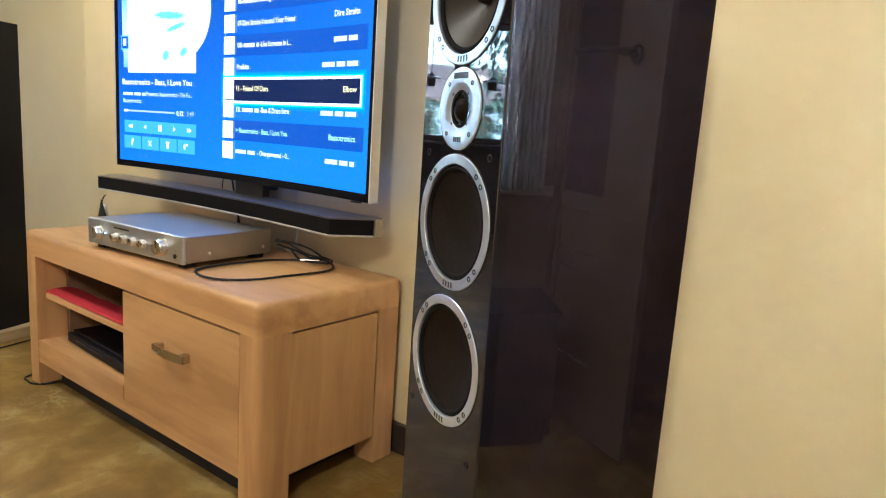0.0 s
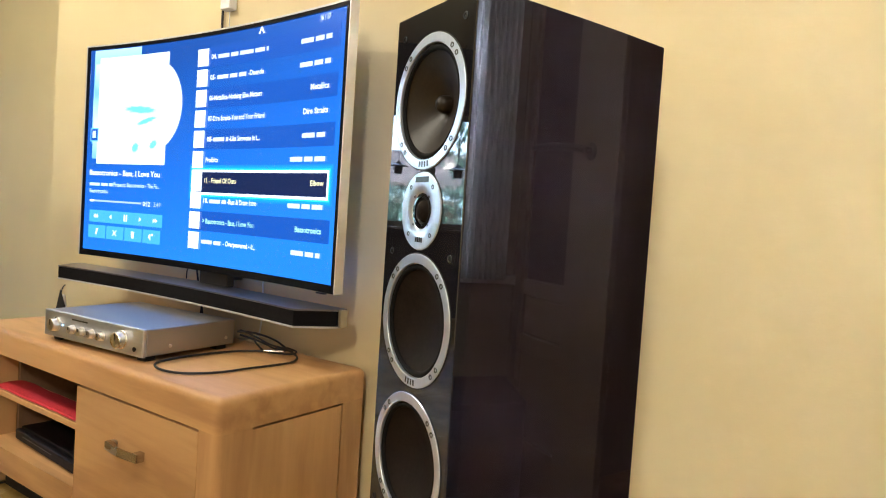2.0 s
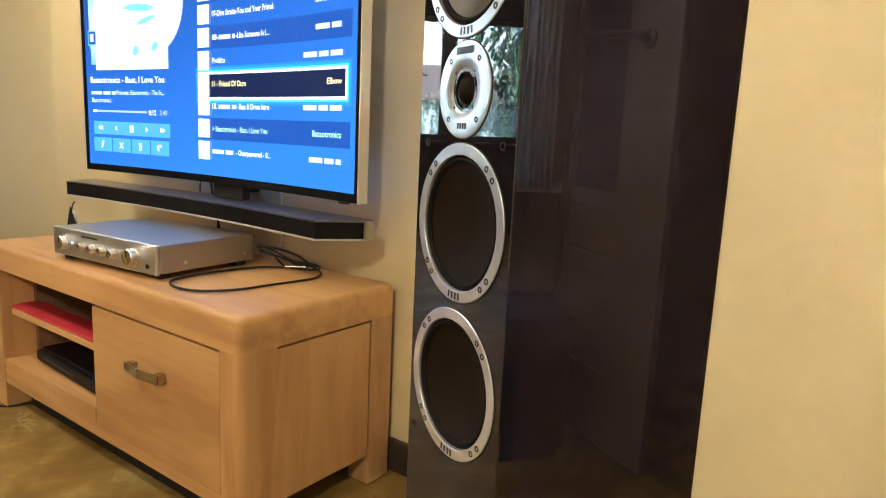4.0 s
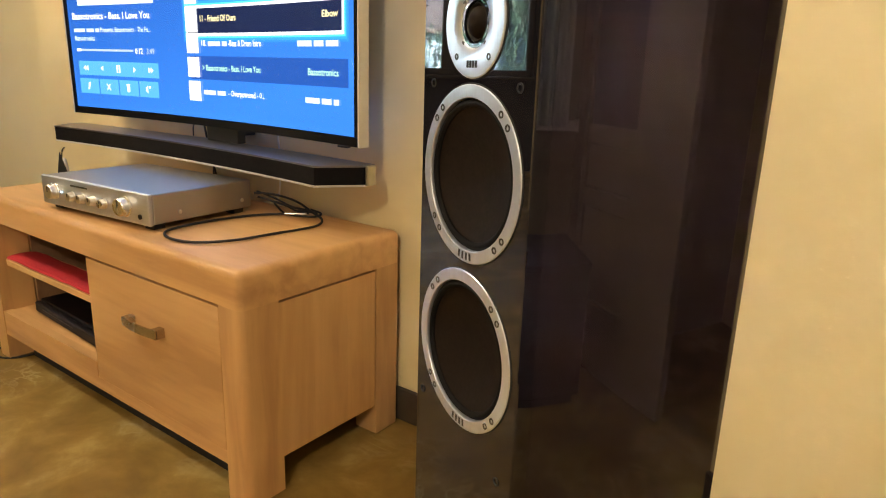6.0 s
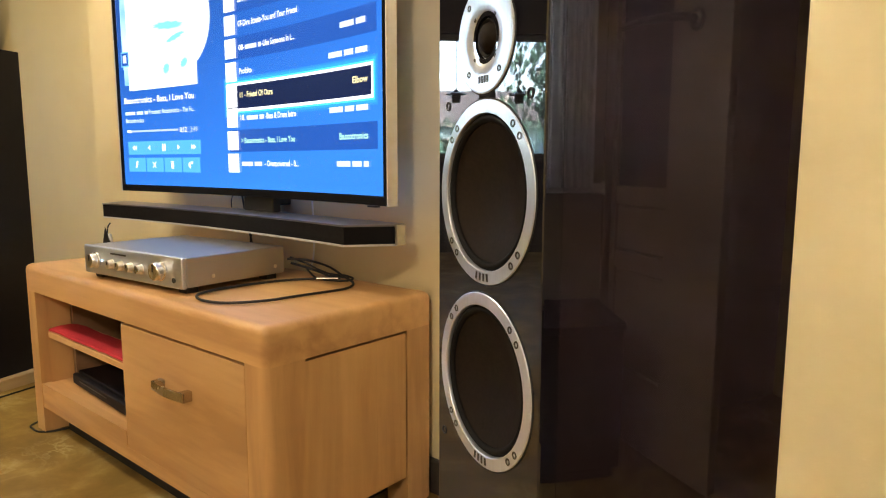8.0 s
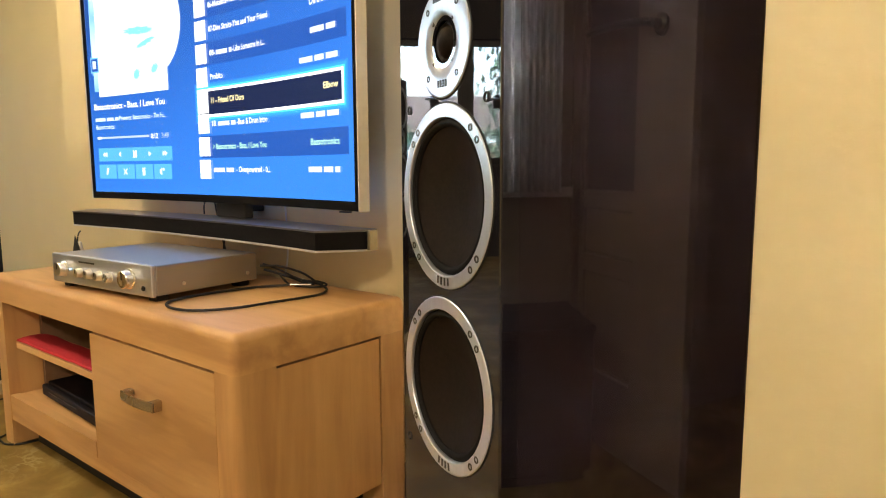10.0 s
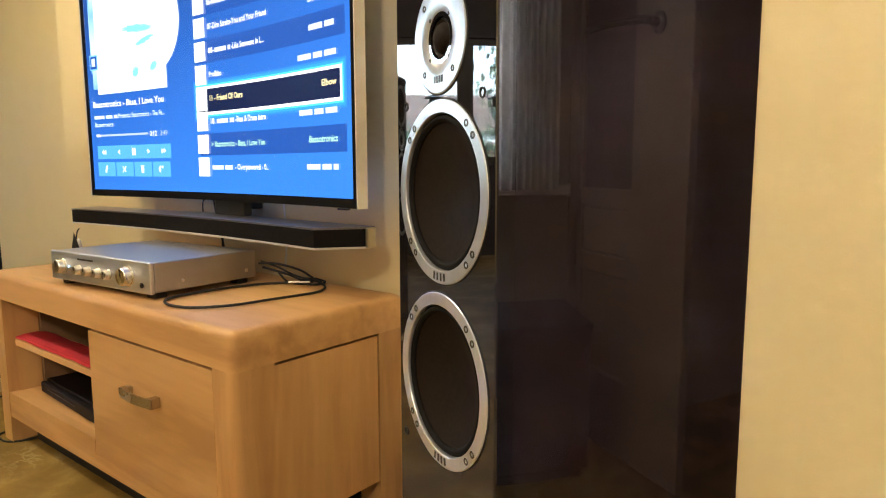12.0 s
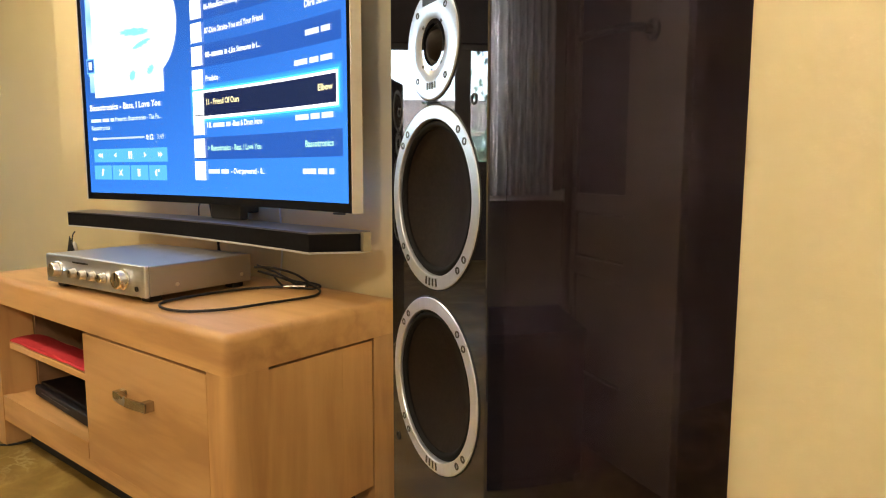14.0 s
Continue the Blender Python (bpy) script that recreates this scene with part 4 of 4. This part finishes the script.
# ---- loudspeakers ----
def driver(sp, name, z, mid):
    m = pose(0, 0, z) @ Matrix.Diagonal((1.05, 1.0, 1.05, 1.0))
    ring = part(name, lathe([(0.0845, -0.001), (0.0845, 0.0012), (0.0838, 0.0019), (0.0834, 0.00193), (0.0728, 0.00193), (0.0724, 0.0017), (0.0720, 0.0008), (0.0717, -0.003)], 96, m=m), aluminium, sp, "brushed silver driver ring")
    sur = [(0.0716, -0.003)] + [(0.0715 - 0.0075 * t, -0.003 + 0.0030 * math.sin(math.pi * t)) for t in (0.1, 0.25, 0.4, 0.55, 0.7, 0.85, 1.0)] + [(0.0638, -0.0055)]
    # black ring drawn in for the dark gap round the driver
    part("gap_ring", lathe([(0.0840, -0.0005), (0.0840, 0.0008), (0.0857, 0.0007), (0.0861, -0.0005)], 72, m=m), rubber, ring, "thin black ring drawn for the gap round the plate")
    part("surround", lathe(sur, 56, m=m), surround_rubber, ring, "black rubber surround", smooth=True)
    if mid:
        part("cone", lathe([(0.0642, -0.0045), (0.05, -0.0110), (0.035, -0.017), (0.019, -0.027), (0.0125, -0.030), (0, -0.030)], 56, m=m), mid_cone, ring, "warm dark brown cone", smooth=True)
        part("phase_plug", lathe([(0.0118, -0.0302), (0.0115, -0.023), (0.0098, -0.0175), (0.0062, -0.0140), (0, -0.0125)], 32, m=m), mid_cone, ring, smooth=True)
    else:
        part("cone", lathe([(0.0642, -0.0045), (0.052, -0.0095), (0.040, -0.0145), (0.026, -0.019), (0.012, -0.0215), (0, -0.0225)], 56, m=m), cone_mat, ring, "smooth black dished cone", smooth=True)
    for q in (45, 135, 225, 315):
        for dq in (-5.5, 5.5):
            a = radians(q + dq)
            s = part("screw", lathe([(0.0036, 0.0), (0.0036, 0.0008), (0.0022, 0.0008), (0.0016, -0.0006), (0, -0.0006)], 12,
                                    m=pose(0.0824 * math.cos(a), -0.0018, z + 0.0824 * math.sin(a))), dark_steel, ring)
    # maker's mark, as four short strokes
    for k in range(4):
        a = radians(270 - 7.2 + 4.8 * k)
        part("mark", box(-0.0014, 0.0014, -0.0025, -0.0020, -0.0038, 0.0038), dark_steel, ring,
             at=pose(0.0817 * math.cos(a), 0, z + 0.0817 * math.sin(a), 0, -(math.degrees(a) - 270), 0))


def baffle_mesh(hw, z0, z1):
    """The front board, with a round hole behind each driver and softened outer edges."""
    bm, e = bmesh.new(), 0.002
    w = hw - e
    bands = [(z0 + e, 0.501, None, 0), (0.501, 0.6841, 0.5908, 0.0764), (0.6841, 0.8680, 0.7774, 0.0764), (0.8680, 0.9755, 0.9225, 0.0195), (0.9755, 1.155, 1.0655, 0.0764), (1.155, z1 - e, None, 0)]
    for lo, hi, zc, r in bands:
        if zc is None:
            bm.faces.new([bm.verts.new((x, 0, z)) for x, z in ((-w, lo), (w, lo), (w, hi), (-w, hi))])
            continue
        angles = sorted([2 * math.pi * i / 56 for i in range(56)] + [math.atan2(z - zc, x) % (2 * math.pi) for x in (-w, w) for z in (lo, hi)])
        inner, outer, deep = [], [], []
        for a in angles:
            c, s = math.cos(a), math.sin(a)
            k = min(w / abs(c) if abs(c) > 1e-9 else 9, ((hi - zc) if s > 0 else (zc - lo)) / abs(s) if abs(s) > 1e-9 else 9)
            inner.append(bm.verts.new((r * c, 0, zc + r * s)))
            outer.append(bm.verts.new((k * c, 0, zc + k * s)))
            deep.append(bm.verts.new((r * c, 0.0185, zc + r * s)))
        for i in range(len(angles)):
            j = (i + 1) % len(angles)
            bm.faces.new((outer[i], outer[j], inner[j], inner[i]))
            bm.faces.new((inner[i], inner[j], deep[j], deep[i]))
    loops = [[bm.verts.new((sx * (hw - d), y, z0 + d if sz < 0 else z1 - d)) for sx, sz in ((-1, -1), (1, -1), (1, 1), (-1, 1))] for d, y in ((e, 0), (e * 0.3, e * 0.3), (0, e), (0, 0.0188))]
    for p, q in zip(loops, loops[1:]):
        for i in range(4):
            bm.faces.new((p[i], p[(i + 1) % 4], q[(i + 1) % 4], q[i]))
    bmesh.ops.remove_doubles(bm, verts=bm.verts, dist=2e-5)
    return bm


def loudspeaker(at, side, label, look_of_side):
    sp = thing("floor_loudspeaker", label, "loudspeaker", at, "pair of loudspeakers")
    hw, dep, z0, z1, inset = 0.0993, 0.355, 0.055, 1.190, 0.025
    n = 40
    right = [(hw - inset * (i / n) ** 1.75, 0.019 + (dep - 0.019) * i / n) for i in range(n + 1)]
    plan = right + [(-x, y) for x, y in reversed(right)]
    shell = extrude_plan(plan, z0, z1)
    bmesh.ops.delete(shell, geom=[f for f in shell.faces if f.calc_center_median().y < 0.0195], context="FACES")
    part("cabinet", shell, side, sp, look_of_side, smooth=True)
    part("baffle", baffle_mesh(hw, z0, z1), lacquer, sp, "mirror-gloss black front baffle")
    for nm, z, mid in (("midrange_driver", 1.0655, True), ("woofer", 0.7774, False), ("woofer", 0.5908, False)):
        driver(sp, nm, z, mid)
    m = pose(0, 0, 0.9225)
    tw = part("tweeter", lathe([(0.0515, -0.001), (0.0515, 0.0014), (0.0505, 0.0020), (0.0500, 0.00203), (0.0345, 0.00203), (0.0335, 0.0019), (0.026, 0.0010), (0.0215, -0.0010), (0.0193, -0.0045)], 64, m=m), aluminium, sp, "silver tweeter plate", smooth=True)
    # the tweeter plate's dark gap, drawn in as a black ring too
    part("gap_ring", lathe([(0.0510, -0.0005), (0.0510, 0.0008), (0.0527, 0.0007), (0.0531, -0.0005)], 64, m=m), rubber, tw, "thin black ring drawn for the gap round the plate")
    part("surround", lathe([(0.0193, -0.0045), (0.0170, -0.0010), (0.0148, -0.0040)], 32, m=m), rubber, tw, smooth=True)
    part("dome", lathe([(0.0150, -0.004), (0.0125, 0.0005), (0.0078, 0.0035), (0, 0.005)], 32, m=m), cone_mat, tw, "black dome", smooth=True)
    for q in (48, 132, 228, 312):
        a = radians(q)
        part("screw", lathe([(0.0032, 0.0), (0.0032, 0.0008), (0.0018, 0.0008), (0.0012, -0.0006), (0, -0.0006)], 12, m=pose(0.042 * math.cos(a), -0.0018, 0.9225 + 0.042 * math.sin(a))), dark_steel, tw)
        part("screw", lathe([(0.0022, 0.0), (0.0022, 0.0008), (0, 0.0008)], 10, m=pose(0.0285 * math.cos(a), -0.0004, 0.9225 + 0.0255 * math.sin(a))), dark_steel, tw)
    part("name_plate", box(-0.017, 0.017, -0.0026, -0.0020, 0.9225 + 0.0375, 0.9225 + 0.0450), dark_steel, tw, "small dark name plate")
    for k in range(4):
        part("mark", box(-0.0090 + 0.0050 * k, -0.0060 + 0.0050 * k, -0.0026, -0.0020, 0.8812, 0.8877), dark_steel, tw)
    for x, z in ((-0.0755, 0.8650), (0.0765, 0.8650), (-0.0755, 1.160), (0.0765, 1.160), (-0.0835, 0.508), (0.0745, 0.475)):
        part("grille_socket", lathe([(0.0048, -0.001), (0.0048, 0.0008), (0.0034, 0.0010), (0.0030, -0.0006), (0, -0.0006)], 18, m=pose(x, 0, z)), rubber, sp)
    return sp


right_at = pose(0.6004, -0.1592, -0.014, 0, 0, -23.5)
left_at = pose(-1.681, -0.165, -0.014, 0, 0, 15)
loudspeaker(right_at, side_lacquer, "tall glossy black floor-standing loudspeaker with four silver-ringed drivers", "dark lacquered cabinet with bowed sides")
loudspeaker(left_at, matte_black, "tall satin black floor-standing loudspeaker beside the television cabinet", "satin black cabinet with bowed sides")
for at in (right_at, left_at):
    tagged(part("speaker_plinth", box(-0.12, 0.12, -0.03, 0.375, 0.014, 0.0545, 0.004), pale_plinth, at=at), "pale wooden plinth under a loudspeaker", "plinth")

# ---- lamps ----
for x, y, z, watts in LAMPS[:3]:
    la = thing("ceiling_lamp", "unseen round white ceiling lamp with an open shade", "lamp", pose(x, y, 0), "ceiling lamps")
    part("rose", lathe([(0, 0), (0.05, 0), (0.05, 0.012), (0.012, 0.02), (0, 0.02)], 32, m=pose(0, 0, 2.4995, 90)), white_plastic, la)
    part("shade", lathe([(0.012, 0.11), (0.05, 0.10), (0.10, 0.075)], 32, m=pose(0, 0, z, -90)), white_plastic, la, smooth=True)
    part("stem", tube([(0, 0, z + 0.108), (0, 0, 2.49)], 0.006), white_plastic, la)
x, y, z, watts = LAMPS[3]
tl = thing("table_lamp", "small steel table lamp with an open white shade", "lamp", pose(x, y, 0.405))
part("base", lathe([(0, 0), (0.075, 0), (0.075, 0.010), (0.02, 0.018), (0, 0.018)], 40, m=pose(0, 0, 0, -90)), steel, tl)
part("pole", tube([(0, 0, 0.015), (0, 0, 0.25), (0, 0, z - 0.485)], 0.008), steel, tl)
part("shade", lathe([(0.115, -0.030), (0.105, 0.0), (0.09, 0.045)], 32, m=pose(0, 0, z - 0.415, -90)), white_plastic, tl, smooth=True)
